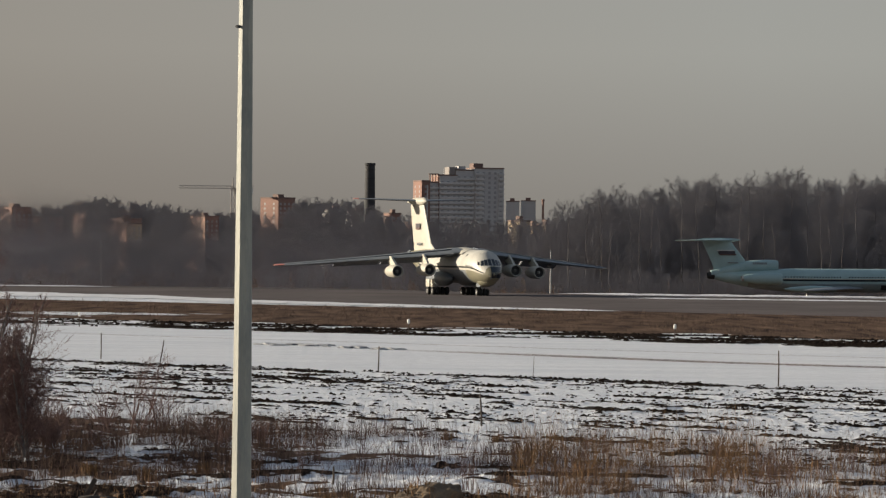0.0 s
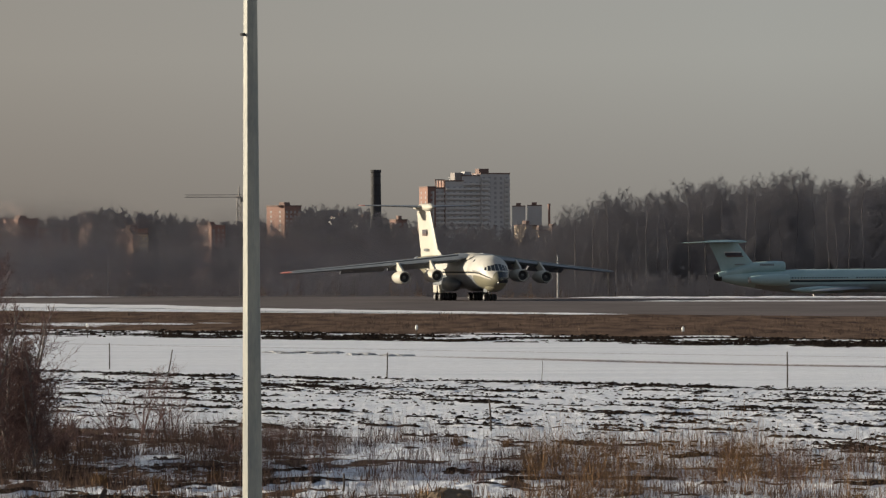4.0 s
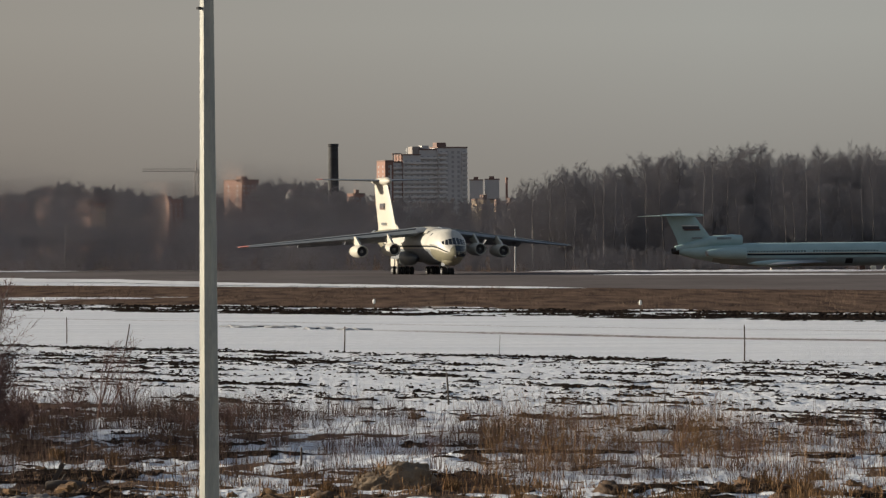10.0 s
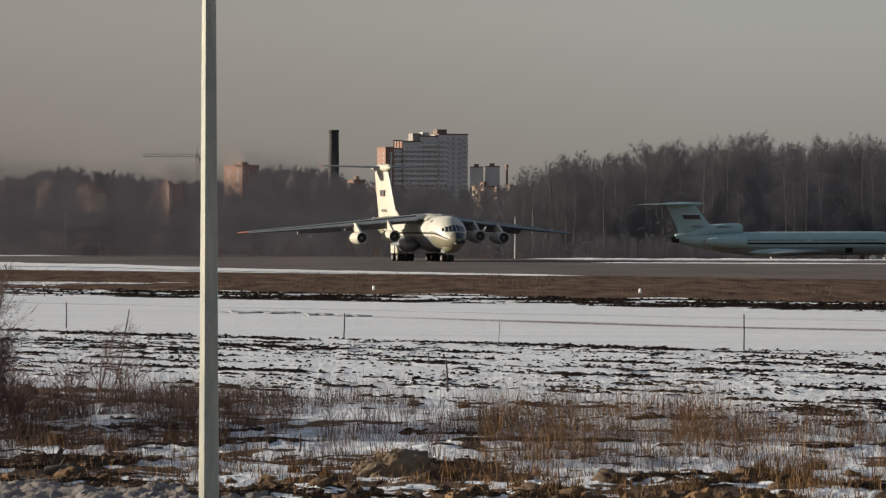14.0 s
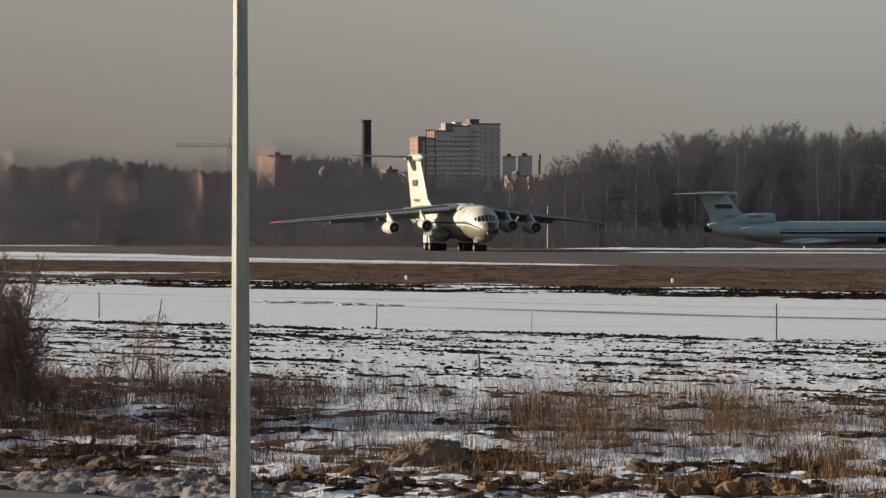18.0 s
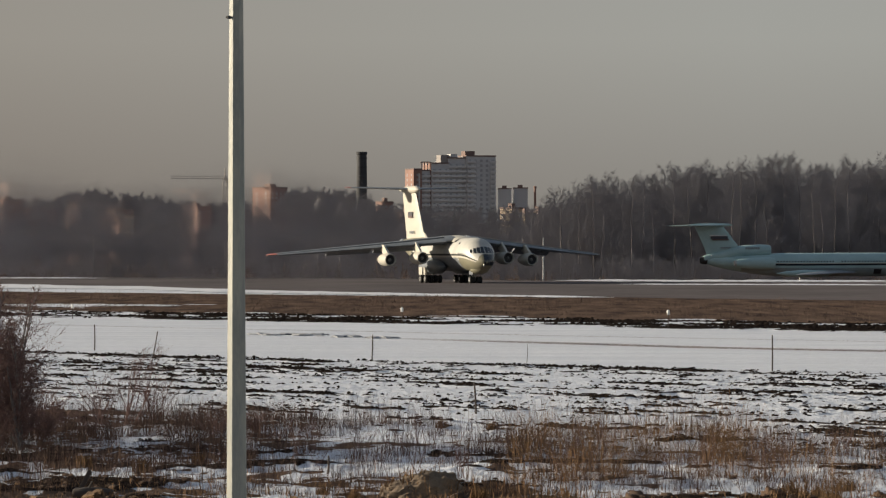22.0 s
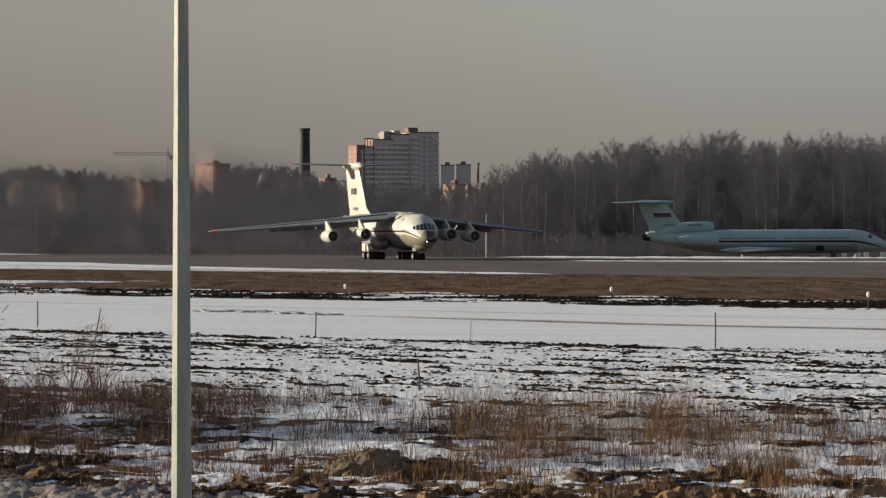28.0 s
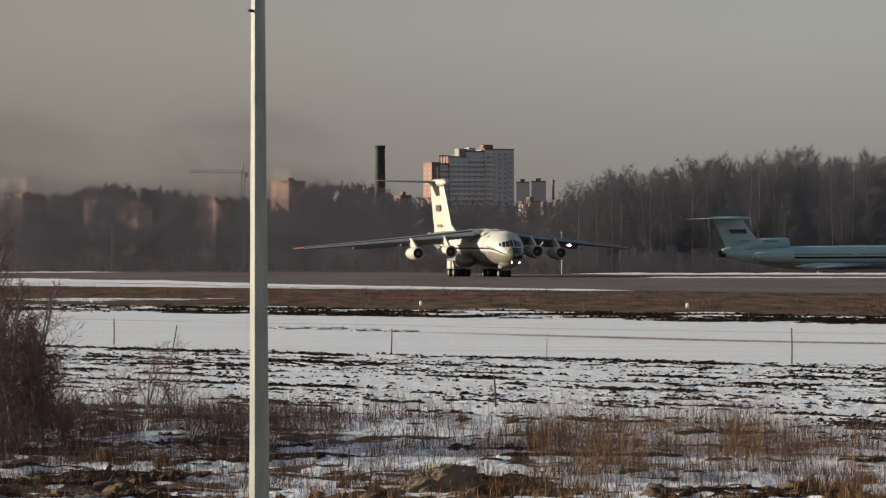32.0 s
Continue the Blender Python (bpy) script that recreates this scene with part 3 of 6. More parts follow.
def nacelle(r, length, n=24):
    """A turbofan pod along y with an open intake at y=0."""
    prof = [(0.55, 0.80), (0.05, 0.86), (0.0, 0.93), (0.08, 0.99), (0.5, 1.06), (0.30 * length, 1.1), (0.62 * length, 1.02), (0.86 * length, 0.80), (length, 0.62), (length - 0.25, 0.56)]
    return loft([ring((0, y, 0), r * k, n) for y, k in prof])


def wheel(parent, x, y, r, w):
    """One wheel with its hub, its axle along x."""
    t = part("wheel", loft([ring((a, 0, 0), b, 20, "x") for a, b in ((-w / 2, r * 0.55), (-w / 2, r * 0.88), (-w * 0.36, r), (w * 0.36, r), (w / 2, r * 0.88), (w / 2, r * 0.55))]), M_TYRE, parent)
    t.matrix_basis = pose(x, y, r)
    bm = loft([ring((a, 0, 0), b, 10, "x") for a, b in ((-w / 2 - 0.01, r * 0.2), (-w / 2 - 0.015, r * 0.5), (w / 2 + 0.015, r * 0.5), (w / 2 + 0.01, r * 0.2))])
    part("hub", bm, M_HUB, t)
    return t


# ---- the four-engined cargo jet ----
JET_TURN = 17.0
JET_AT = Vector((-7.54, 600.0, 0.13))


def build_cargo_jet():
    jet = thing("cargo_jet", pose(*JET_AT, 0, 0, JET_TURN), "white and grey four-engined cargo jet on the taxiway", "airplane")
    body = Body([(-19.75, 3.05, 0.08, 0.08), (-19.55, 3.08, 0.5, 0.45), (-19.1, 3.15, 0.95, 0.9), (-18.3, 3.35, 1.45, 1.45), (-17.3, 3.65, 1.85, 1.95), (-16.0, 3.95, 2.18, 2.35), (-14.2, 4.08, 2.4, 2.42), (-11, 4.1, 2.4, 2.4),
                 (7, 4.1, 2.4, 2.4), (11, 4.4, 2.25, 2.2), (15, 4.85, 1.85, 1.75), (19, 5.3, 1.3, 1.2), (22.5, 5.6, 0.8, 0.75), (24.2, 5.7, 0.35, 0.4)], 48)
    fus = part("fuselage", body.shell(), M_HULL, jet, "weathered pale grey fuselage, shade darkened into its paint")
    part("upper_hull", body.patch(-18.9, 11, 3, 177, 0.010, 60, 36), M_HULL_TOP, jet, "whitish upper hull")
    for s in (1, -1):
        flip = (lambda d, s=s: d if s > 0 else 180 - d)
        # grey belly paint, its forward end set where the wing's shade would end
        part("belly_panel", body.patch(-13.2, 10, flip(-7), flip(-84), 0.012, 22, 10), M_GREY, jet, "grey-painted lower hull, partly standing in for wing shade")
        part("cheat_line", body.patch(-18.6, 12, flip(1.5), flip(-3.5), 0.02, 56, 2), M_STRIPE, jet, "dark blue stripe")
        part("white_band", body.patch(-18.6, 12, flip(-3.5), flip(-10), 0.016, 56, 2), M_WHITE, jet, "white band under the dark stripe")
        part("side_lettering", body.patch(-16.2, -13.2, flip(3), flip(6.5), 0.02, 6, 1), M_BAR, jet)
        part("entry_door", body.patch(-13.4, -12.5, flip(-18), flip(26), 0.01, 2, 6), M_WHITE, jet)
        part("round_window", body.patch(-12.35, -11.9, flip(38), flip(48), 0.02, 2, 2), M_GLASS, jet)
        # cockpit glazing: a band of upright panes round the nose
        for k in range(3):
            b0 = radians(0.6 + 5.2 * k)
            part("cockpit_pane", body.front_patch(s * b0, s * (b0 + radians(4.5)), 4.30 - 0.02 * k, 5.22 - 0.12 * k), M_GLASS, jet)
        part("side_pane", body.front_patch(s * radians(17.0), s * radians(20.5), 4.34, 4.80), M_GLASS, jet)
        # wing: inner and outer panels with slat, flap and red tip
        st = [(s * 1.2, -8.6, 10.2, 6.20, 0.66), (s * 2.6, -7.9, 9.4, 6.05, 0.66), (s * 9.0, -4.0, 7.0, 5.42, 0.54), (s * 17.0, 0.9, 4.9, 4.72, 0.36), (s * 24.2, 5.2, 3.1, 4.12, 0.20)]
        wg = part("wing", wing(st), M_WING, jet, "grey swept wing")
        part("wing_tip", wing([(s * 24.2, 5.2, 3.1, 4.12, 0.18), (s * 25.0, 5.75, 2.6, 4.06, 0.14), (s * 25.3, 6.3, 1.7, 4.04, 0.05)]), M_RED if s < 0 else M_GREY, wg, "red-painted tip" if s < 0 else "grey rounded tip")
        sl = [(a, le - 0.30, ch, h - 0.10, th * 1.05) for a, le, ch, h, th in st[1:]]
        part("leading_edge_slat", wing(sl, c1=0.12), M_GREY, wg, "pale grey slat along the front edge")
        for a, b in ((0.06, 0.36), (0.38, 0.66)):
            def between(f):
                spans = [abs(q[0]) for q in st]
                at = 2.6 + f * 21.6
                return (s * at, *[float(np.interp(at, spans, [q[k] for q in st])) for k in (1, 2, 3, 4)])
            fl = [between(a), between(b)]
            part("flap", loft([[(x, le + 0.74 * ch, h + 0.15), (x, le + 0.78 * ch, h - 0.02), (x, le + 1.02 * ch, h - 0.26 - 0.10 * ch), (x, le + 1.0 * ch, h - 0.34 - 0.10 * ch), (x, le + 0.80 * ch, h - 0.42), (x, le + 0.74 * ch, h - 0.30)] for x, le, ch, h, th in fl]), M_WING, wg, "lowered grey flap")
        for f in (0.14, 0.30, 0.46, 0.60):
            x, le, ch, h, th = (s * (2.6 + f * 21.6), *[float(np.interp(2.6 + f * 21.6, [abs(q[0]) for q in st], [q[k] for q in st])) for k in (1, 2, 3, 4)])
            part("flap_track_fairing", loft([ring((x, le + c * ch, h - 0.45 + 0.1 * abs(c - 0.8)), r, 10, "y", r * 1.3) for c, r in ((0.5, 0.03), (0.62, 0.16), (0.85, 0.2), (1.05, 0.12), (1.18, 0.02))]), M_GREY, wg)
        # engines
        for ex, ey, ez, le_y, wz in ((6.4, -9.3, 3.6, -5.6, 5.7), (10.6, -7.2, 3.35, -3.0, 5.35)):
            en = part("engine", nacelle(0.86, 5.6), M_WHITE, jet, "white turbofan pod with open intake")
            en.matrix_basis = pose(s * ex, ey, ez)
            part("intake", loft([ring((0, 0.5, 0), 0.70, 20), ring((0, 0.62, 0), 0.70, 20)]), M_DARK, en, "dark fan disc")
            part("intake_cone", loft([ring((0, 0.12, 0), 0.03, 12), ring((0, 0.3, 0), 0.16, 12), ring((0, 0.52, 0), 0.24, 12)]), M_STEEL, en)
            part("exhaust", loft([ring((0, 5.2, 0), 0.50, 18), ring((0, 6.1, 0), 0.36, 18), ring((0, 6.0, 0), 0.32, 18)]), M_STEEL, en)
            top = wz - ez
            py = [(0.9, 3.4, 0.80, 0.12), (1.5, 4.9, 1.25, 0.16), (2.6, 6.0, top - 0.3, 0.14), (3.4, 6.6, top + 0.15, 0.12)]
            bm = bmesh.new()
            a = [bm.verts.new((sx * w, y0, z)) for y0, y1, z, w in py for sx in (-1, 1)]
            b = [bm.verts.new((sx * w, y1, z)) for y0, y1, z, w in py for sx in (-1, 1)]
            for i in range(3):
                bm.faces.new((a[2 * i], a[2 * i + 2], b[2 * i + 2], b[2 * i]))
                bm.faces.new((a[2 * i + 1], b[2 * i + 1], b[2 * i + 3], a[2 * i + 3]))
                bm.faces.new((a[2 * i], a[2 * i + 1], a[2 * i + 3], a[2 * i + 2]))
                bm.faces.new((b[2 * i], b[2 * i + 2], b[2 * i + 3], b[2 * i + 1]))
            bm.faces.new((a[0], b[0], b[1], a[1]))
            bm.faces.new((a[6], a[7], b[7], b[6]))
            bmesh.ops.recalc_face_normals(bm, faces=bm.faces)
            part("pylon", bm, M_WHITE, en)
        # tailplane half
        tp = part("tailplane", wing([(s * 0.2, 19.2, 5.0, 13.85, 0.24), (s * 4.5, 21.4, 3.7, 14.0, 0.17), (s * 8.3, 23.4, 2.5, 14.12, 0.1)]), M_GREY, jet, "thin grey tailplane half")
        part("tailplane_tip", wing([(s * 8.3, 23.4, 2.5, 14.12, 0.1), (s * 8.75, 24.1, 1.5, 14.13, 0.04)]), M_RED if s < 0 else M_WHITE, tp)
        # main gear: bulge, two struts with four wheels each
        # the fairing's shadow under the wing is put into its grey
        part("gear_fairing", loft([ring((s * 2.25, y, 2.35), r, 14, "y", r * 0.95) for y, r in ((-6.2, 0.06), (-5.2, 0.65), (-3.4, 1.1), (2.6, 1.15), (5.0, 0.75), (6.6, 0.06))]), M_GREY, jet, "gear fairing, grey in place of shade")
        for gy in (-1.25, 1.25):
            gear = part("main_gear_leg", rod((s * 2.5, gy, 2.1), (s * 2.7, gy, 0.57), 0.17, 0.14), M_STEEL, jet)
            part("axle", rod((s * 1.4, gy, 0.57), (s * 4.0, gy, 0.57), 0.09), M_STEEL, gear)
            part("gear_door", box(s * 3.75 - 0.03, s * 3.75 + 0.03, gy - 0.9, gy + 0.9, 1.15, 2.25, 0.02), M_WHITE, gear, "hanging white gear door")
            for k in range(4):
                JET_WHEELS.append((wheel(jet, s * (1.6 + 0.66 * k), gy, 0.57, 0.52), s * (1.6 + 0.66 * k), gy, 0.57))
    # wing box fairing on the back
    part("wing_fairing", loft([[(x, y, z) for x, z in ((-1.9, 5.9), (-1.5, 6.2 + h * 0.6), (-0.8, 6.35 + h), (0, 6.4 + h), (0.8, 6.35 + h), (1.5, 6.2 + h * 0.6), (1.9, 5.9), (0, 5.7))] for y, h in ((-9.6, 0.02), (-8.2, 0.32), (-5, 0.48), (1, 0.42), (4.5, 0.02))]), M_WHITE, jet, "white wing-root fairing")
    # fin with dorsal fillet, bullet, flag and marks
    fin = part("fin", wing([(6.0, 9.6, 12.4, 0, 0.45), (7.0, 11.6, 10.6, 0, 0.44), (7.5, 12.9, 9.3, 0, 0.42), (10.8, 15.2, 7.9, 0, 0.36), (13.55, 17.2, 6.7, 0, 0.26)], vertical=True), M_WHITE, jet, "tall white swept fin")
    part("rudder", wing([(7.6, 20.2, 2.2, 0, 0.09), (13.2, 22.6, 1.6, 0, 0.06)], vertical=True), M_WHITE, fin)
    part("tail_bullet", loft([ring((0, y, 13.75), r, 16) for y, r in ((15.4, 0.06), (15.8, 0.36), (16.8, 0.58), (21.5, 0.58), (24.2, 0.3), (26.2, 0.04))]), M_WHITE, jet, "white bullet fairing")
    for s in (1, -1):
        for k, mt in enumerate((M_FLAG_R, M_FLAG_B, M_FLAG_B)):
            z0 = 9.55 + 0.3 * k
            part("flag_stripe", box(s * 0.36 - 0.03, s * 0.36 + 0.03, 17.6, 20.0, z0, z0 + 0.3), mt, fin)
        for k in range(5):
            part("tail_lettering", box(s * 0.43 - 0.03, s * 0.43 + 0.03, 16.6 + 0.5 * k, 16.95 + 0.5 * k, 7.2, 7.6), M_BAR, fin)
    part("gunner_turret", loft([ring((0, y, 5.75), r, 14) for y, r in ((22.6, 0.75), (24.0, 0.72), (24.9, 0.5), (25.3, 0.1))]), M_GREY, jet)
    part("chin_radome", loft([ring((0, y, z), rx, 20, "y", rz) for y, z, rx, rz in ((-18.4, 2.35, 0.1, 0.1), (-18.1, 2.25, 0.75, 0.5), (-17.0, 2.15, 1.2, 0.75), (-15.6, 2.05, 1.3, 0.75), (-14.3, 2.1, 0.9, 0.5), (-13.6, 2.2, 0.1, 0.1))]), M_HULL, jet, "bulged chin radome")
    # dark panes of the glazed nose, run round the left cheek to stand in for its shade
    for k in range(7):
        b0 = radians(-3.0 + 6.0 * k)
        for z0, z1 in ((2.55, 3.30), (3.34, 4.14)):
            part("nose_shade_pane", body.front_patch(b0, b0 + radians(5.7), z0, z1), M_GLASS, jet, "dark nose pane, also standing in for shade on the left cheek")
    # nose gear
    leg = part("nose_gear_leg", rod((0, -13.6, 2.2), (0, -13.9, 0.5), 0.16, 0.13), M_HUB, jet, "pale nose gear leg")
    part("drag_brace", rod((0, -12.4, 1.8), (0, -13.8, 0.8), 0.08), M_STEEL, leg)
    part("axle", rod((-0.85, -13.9, 0.5), (0.85, -13.9, 0.5), 0.08), M_STEEL, leg)
    for x in (-0.72, -0.27, 0.27, 0.72):
        JET_WHEELS.append((wheel(jet, x, -13.9, 0.5, 0.38), x, -13.9, 0.5))
    for s in (1, -1):
        part("nose_gear_door", box(s * 0.75 - 0.03, s * 0.75 + 0.03, -15.2, -13.4, 1.25, 1.75, 0.02), M_GREY, jet)
    # lamps that swing out of wing and chin
    for x, y, z in ((14.1, 0.0, 4.95), (-14.1, 0.0, 4.95), (1.0, -17.9, 2.52), (-0.42, -18.95, 2.55)):
        r = 0.24 if x > 5 else 0.10
        arm = 0.45
        cup = part("landing_lamp", loft([[(q * r * math.cos(6.2832 * i / 16), d, q * r * math.sin(6.2832 * i / 16) - arm) for i in range(16)] for d, q in ((0.07, 0.88), (0.0, 0.96), (-0.01, 1.0), (0.06, 1.04), (0.16, 0.8), (0.2, 0.3))]), M_GREY, jet, "swing-out landing lamp")
        part("lamp_arm", rod((0, 0.05, 0.02), (0, 0.1, -arm), 0.035), M_STEEL, cup)
        part("lamp_lens", loft([[(q * r * math.cos(6.2832 * i / 16), d, q * r * math.sin(6.2832 * i / 16) - arm) for i in range(16)] for d, q in ((0.03, 0.9), (0.05, 0.9))]), M_HUB if x < -5 else M_LAMPGLOW, cup, "unlit lens" if x < -5 else "glowing lens")
        if x > 5:
            part("red_lens", loft([[(0.13 * math.cos(6.2832 * i / 12) - 0.36, d, 0.13 * math.sin(6.2832 * i / 12) - arm) for i in range(12)] for d in (0.0, 0.05)]), M_REDGLOW, cup, "small red lens")
        JET_LAMPS.append((cup, x, y, z))
    return jet


JET_WHEELS, JET_LAMPS = [], []
cargo_jet = build_cargo_jet()


# ---- the parked three-engined airliner ----
def build_airliner():
    a = 11.0
    jet = thing("airliner", pose(34.2, 691.5, -1.6, 0, 0, 90 + a), "pale teal-white parked trijet airliner with a dark stripe", "airplane")
    c = 3.95
    body = Body([(-42.0, c - 0.75, 0.06, 0.06), (-41.6, c - 0.7, 0.45, 0.42), (-40.6, c - 0.5, 0.95, 0.9), (-39.2, c - 0.2, 1.4, 1.35), (-37.6, c, 1.78, 1.78), (-35.5, c + 0.05, 1.95, 1.98), (-14, c, 1.95, 1.98),
                 (-10, c + 0.05, 1.8, 1.75), (-5, c + 0.35, 1.35, 1.3), (-1.2, c + 0.65, 0.85, 0.8), (-0.2, c + 0.75, 0.5, 0.5), (0.1, c + 0.78, 0.2, 0.2)], 32)
    part("fuselage", body.shell(), M_TEAL, jet, "pale teal-white fuselage")

    def dip(s):
        return lambda y: -s * 26 * max(0.0, (-34.0 - y) / 6.0) ** 2
    for s in (1, -1):
        flip = (lambda d, s=s: d if s > 0 else 180 - d)
        part("belly_panel", body.patch(-36, -6, flip(-16), flip(-86), 0.012, 22, 10), M_BELLY, jet, "grey lower hull")
        part("cheat_line", body.patch(-40.2, -10.5, flip(5), flip(-4), 0.02, 44, 2, dip(s)), M_STRIPE, jet, "dark blue-green stripe, dipping at the nose")
        part("pale_line", body.patch(-40.0, -10.5, flip(9.5), flip(5.2), 0.018, 44, 1, dip(s)), M_WHITE, jet, "white line above the dark stripe")
        for k in range(46):
            y = -34.4 + 0.5 * k + (1.1 if k > 22 else 0)
            part("cabin_window", body.patch(y, y + 0.24, flip(13), flip(19.5), 0.018, 1, 2), M_GLASS, jet)
        for y in (-36.2, -25.0):
            part("cabin_door", body.patch(y, y + 0.85, flip(-12), flip(36), 0.012, 1, 6), M_TEAL, jet)
        for k in range(3):
            part("cockpit_pane", body.patch(-39.2 + 0.3 * k, -38.55 + 0.3 * k, flip(80 - 20 * k), flip(64 - 20 * k), 0.02, 2, 2), M_GLASS, jet)
        en = part("engine", nacelle(0.92, 6.6), M_TEAL, jet, "side engine pod")
        en.matrix_basis = pose(s * 2.75, -11.3, c + 0.25)
        part("intake", loft([ring((0, 0.5, 0), 0.75, 20), ring((0, 0.6, 0), 0.75, 20)]), M_DARK, en, "dark fan disc")
        part("exhaust", loft([ring((0, 6.2, 0), 0.5, 16), ring((0, 6.9, 0), 0.46, 16), ring((0, 6.6, 0), 0.4, 16)]), M_STEEL, en)
        part("engine_strut", box(min(s * 1.2, s * 2.2), max(s * 1.2, s * 2.2), -9.8, -5.6, c + 0.1, c + 0.45, 0.1), M_TEAL, jet)
        wg = part("wing", wing([(s * 1.2, -26.0, 9.0, c - 1.35, 0.5), (s * 6, -21.7, 6.3, c - 1.35, 0.36), (s * 18.2, -13.2, 2.4, c - 1.55, 0.14), (s * 18.75, -12.4, 1.6, c - 1.56, 0.04)]), M_GREY, jet, "swept low wing with anhedral")
        part("gear_pod", loft([ring((s * 5.9, y, c - 1.45), r, 12) for y, r in ((-20.5, 0.04), (-19.4, 0.5), (-15.5, 0.62), (-12.5, 0.4), (-10.8, 0.04))]), M_TEAL, wg, "pod behind the wing")
        part("tailplane", wing([(s * 0.1, -3.5, 5.1, c + 6.62, 0.24), (s * 6.5, 2.7, 2.4, c + 6.52, 0.1), (s * 6.8, 3.6, 1.6, c + 6.52, 0.03)]), M_TEAL, jet, "swept tailplane half")
        gear = part("main_gear_leg", rod((s * 5.7, -18.0, c - 1.4), (s * 5.7, -18.0, 0.5), 0.16), M_STEEL, jet)
        for dx in (-0.32, 0.32):
            for dy in (-1.0, 0.0, 1.0):
                wheel(jet, s * 5.7 + dx, -18.0 + dy, 0.46, 0.3)
        for k, (mt, z0, z1) in enumerate(((M_FLAG_R, 4.1, 4.32), (M_FLAG_B, 4.32, 4.82), (M_FLAG_W, 4.82, 4.98))):
            part("flag_stripe", box(s * 0.30 - 0.03, s * 0.30 + 0.03, -4.1 + 0.2 * k, -1.2 + 0.2 * k, c + z0, c + z1), mt, jet)
        for k in range(7):
            part("tail_lettering", box(s * 0.97 - 0.04, s * 0.97 + 0.04, -9.2 + 0.36 * k, -8.95 + 0.36 * k, c + 2.6, c + 2.95), M_BAR, jet)
        part("crest_lettering", box(s * 0.36 - 0.03, s * 0.36 + 0.03, -4.4, -2.6, c + 2.75, c + 2.95), M_BAR, jet)
    part("fin", wing([(c + 1.2, -8.4, 7.9, 0, 0.40), (c + 3.0, -5.9, 6.0, 0, 0.36), (c + 6.57, -3.1, 4.9, 0, 0.24)], vertical=True), M_TEAL, jet, "swept fin with flag")
    part("fin_bullet", loft([ring((0, y, c + 6.65), r, 14) for y, r in ((-4.9, 0.03), (-4.0, 0.26), (-1.5, 0.32), (1.4, 0.25), (2.9, 0.03))]), M_TEAL, jet)
    duct = part("centre_intake", loft([ring((0, y, c + z), r, 20) for y, z, r in ((-10.6, 2.35, 0.72), (-11.2, 2.35, 0.84), (-11.25, 2.35, 0.9), (-11.0, 2.35, 0.98), (-9.5, 2.4, 1.02), (-6.0, 2.2, 1.0), (-2.5, 1.4, 0.85), (0.2, 0.9, 0.62))]), M_TEAL, jet, "intake duct on the back")
    part("intake", loft([ring((0, y, c + 2.35), 0.7, 18) for y in (-10.7, -10.6)]), M_DARK, duct)
    part("tail_nozzle", loft([ring((0, y, c + 0.72), r, 18) for y, r in ((-0.35, 0.66), (0.35, 0.60), (0.75, 0.5), (0.5, 0.44))]), M_DARK, jet, "sooty tail nozzle")
    part("tail_lamp", loft([ring((x, -1.0, c + 1.5), r, 8, "x") for x, r in ((-0.62, 0.02), (-0.6, 0.12), (-0.3, 0.12))]), M_MARKER, jet, "small white lamp at the fin root")
    part("cargo_hatch", body.patch(-30.1, -28.8, 180 + 22, 180 + 52, 0.02, 2, 3), M_DARK, jet, "open dark hatch in the lower side")
    leg = part("nose_gear_leg", rod((0, -36.0, c - 1.5), (0, -36.0, 0.4), 0.12), M_HUB, jet)
    for x in (-0.3, 0.3):
        wheel(jet, x, -36.0, 0.4, 0.26)
    return jet


airliner = build_airliner()

# low red and white barrier boards beside the parked airliner
for k, (dx, mt, word) in enumerate(((66.3, M_FLAG_R, "red"), (68.2, M_MARKER, "white"), (70.6, M_MARKER, "white"), (72.0, M_MARKER, "white"), (74.8, M_MARKER, "white"))):
    b = thing("barrier_board", pose(dx, 703.0, -1.6), "low %s upright barrier board on the apron" % word, "barrier", "barrier boards by the airliner")
    part("board", box(-0.45, 0.45, -0.06, 0.06, 0.25, 2.1, 0.03), mt, b)
    part("foot", box(-0.5, 0.5, -0.3, 0.3, 0.0, 0.25, 0.04), M_PANEL, b)


# ---- lamp post close to the camera ----
def build_lamp_post():
    z0 = height(-2.53, 40.0)
    post = thing("lamp_post", pose(-2.53, 40.0, z0 - 0.05, 0, 0, 0), "tapered many-sided galvanised steel lamp post", "lamp post")
    prof = [(0.0, 0.1235), (2.4 - z0, 0.1035), (7.2 - z0, 0.0725), (9.6 - z0, 0.057)]
    part("shaft", loft([ring((0, 0, z), r, 8, "z", None, 0.5) for z, r in prof]), M_POLE, post, smooth=False)
    part("base_plate", box(-0.2, 0.2, -0.2, 0.2, 0.0, 0.04, 0.008), M_POLE, post)
    for x in (-0.15, 0.15):
        for y in (-0.15, 0.15):
            part("anchor_bolt", rod((x, y, 0.03), (x, y, 0.12), 0.018), M_STEEL, post)
    part("shaft_bolt", rod((-0.055, -0.05, 7.28 - z0), (-0.085, -0.10, 7.28 - z0), 0.016, 0.014), M_DARK, post, "dark bolt head")
    part("cap", loft([ring((0, 0, z), r, 8, "z", None, 0.5) for z, r in ((9.6 - z0, 0.062), (9.66 - z0, 0.062), (9.7 - z0, 0.02))]), M_POLE, post)


build_lamp_post()


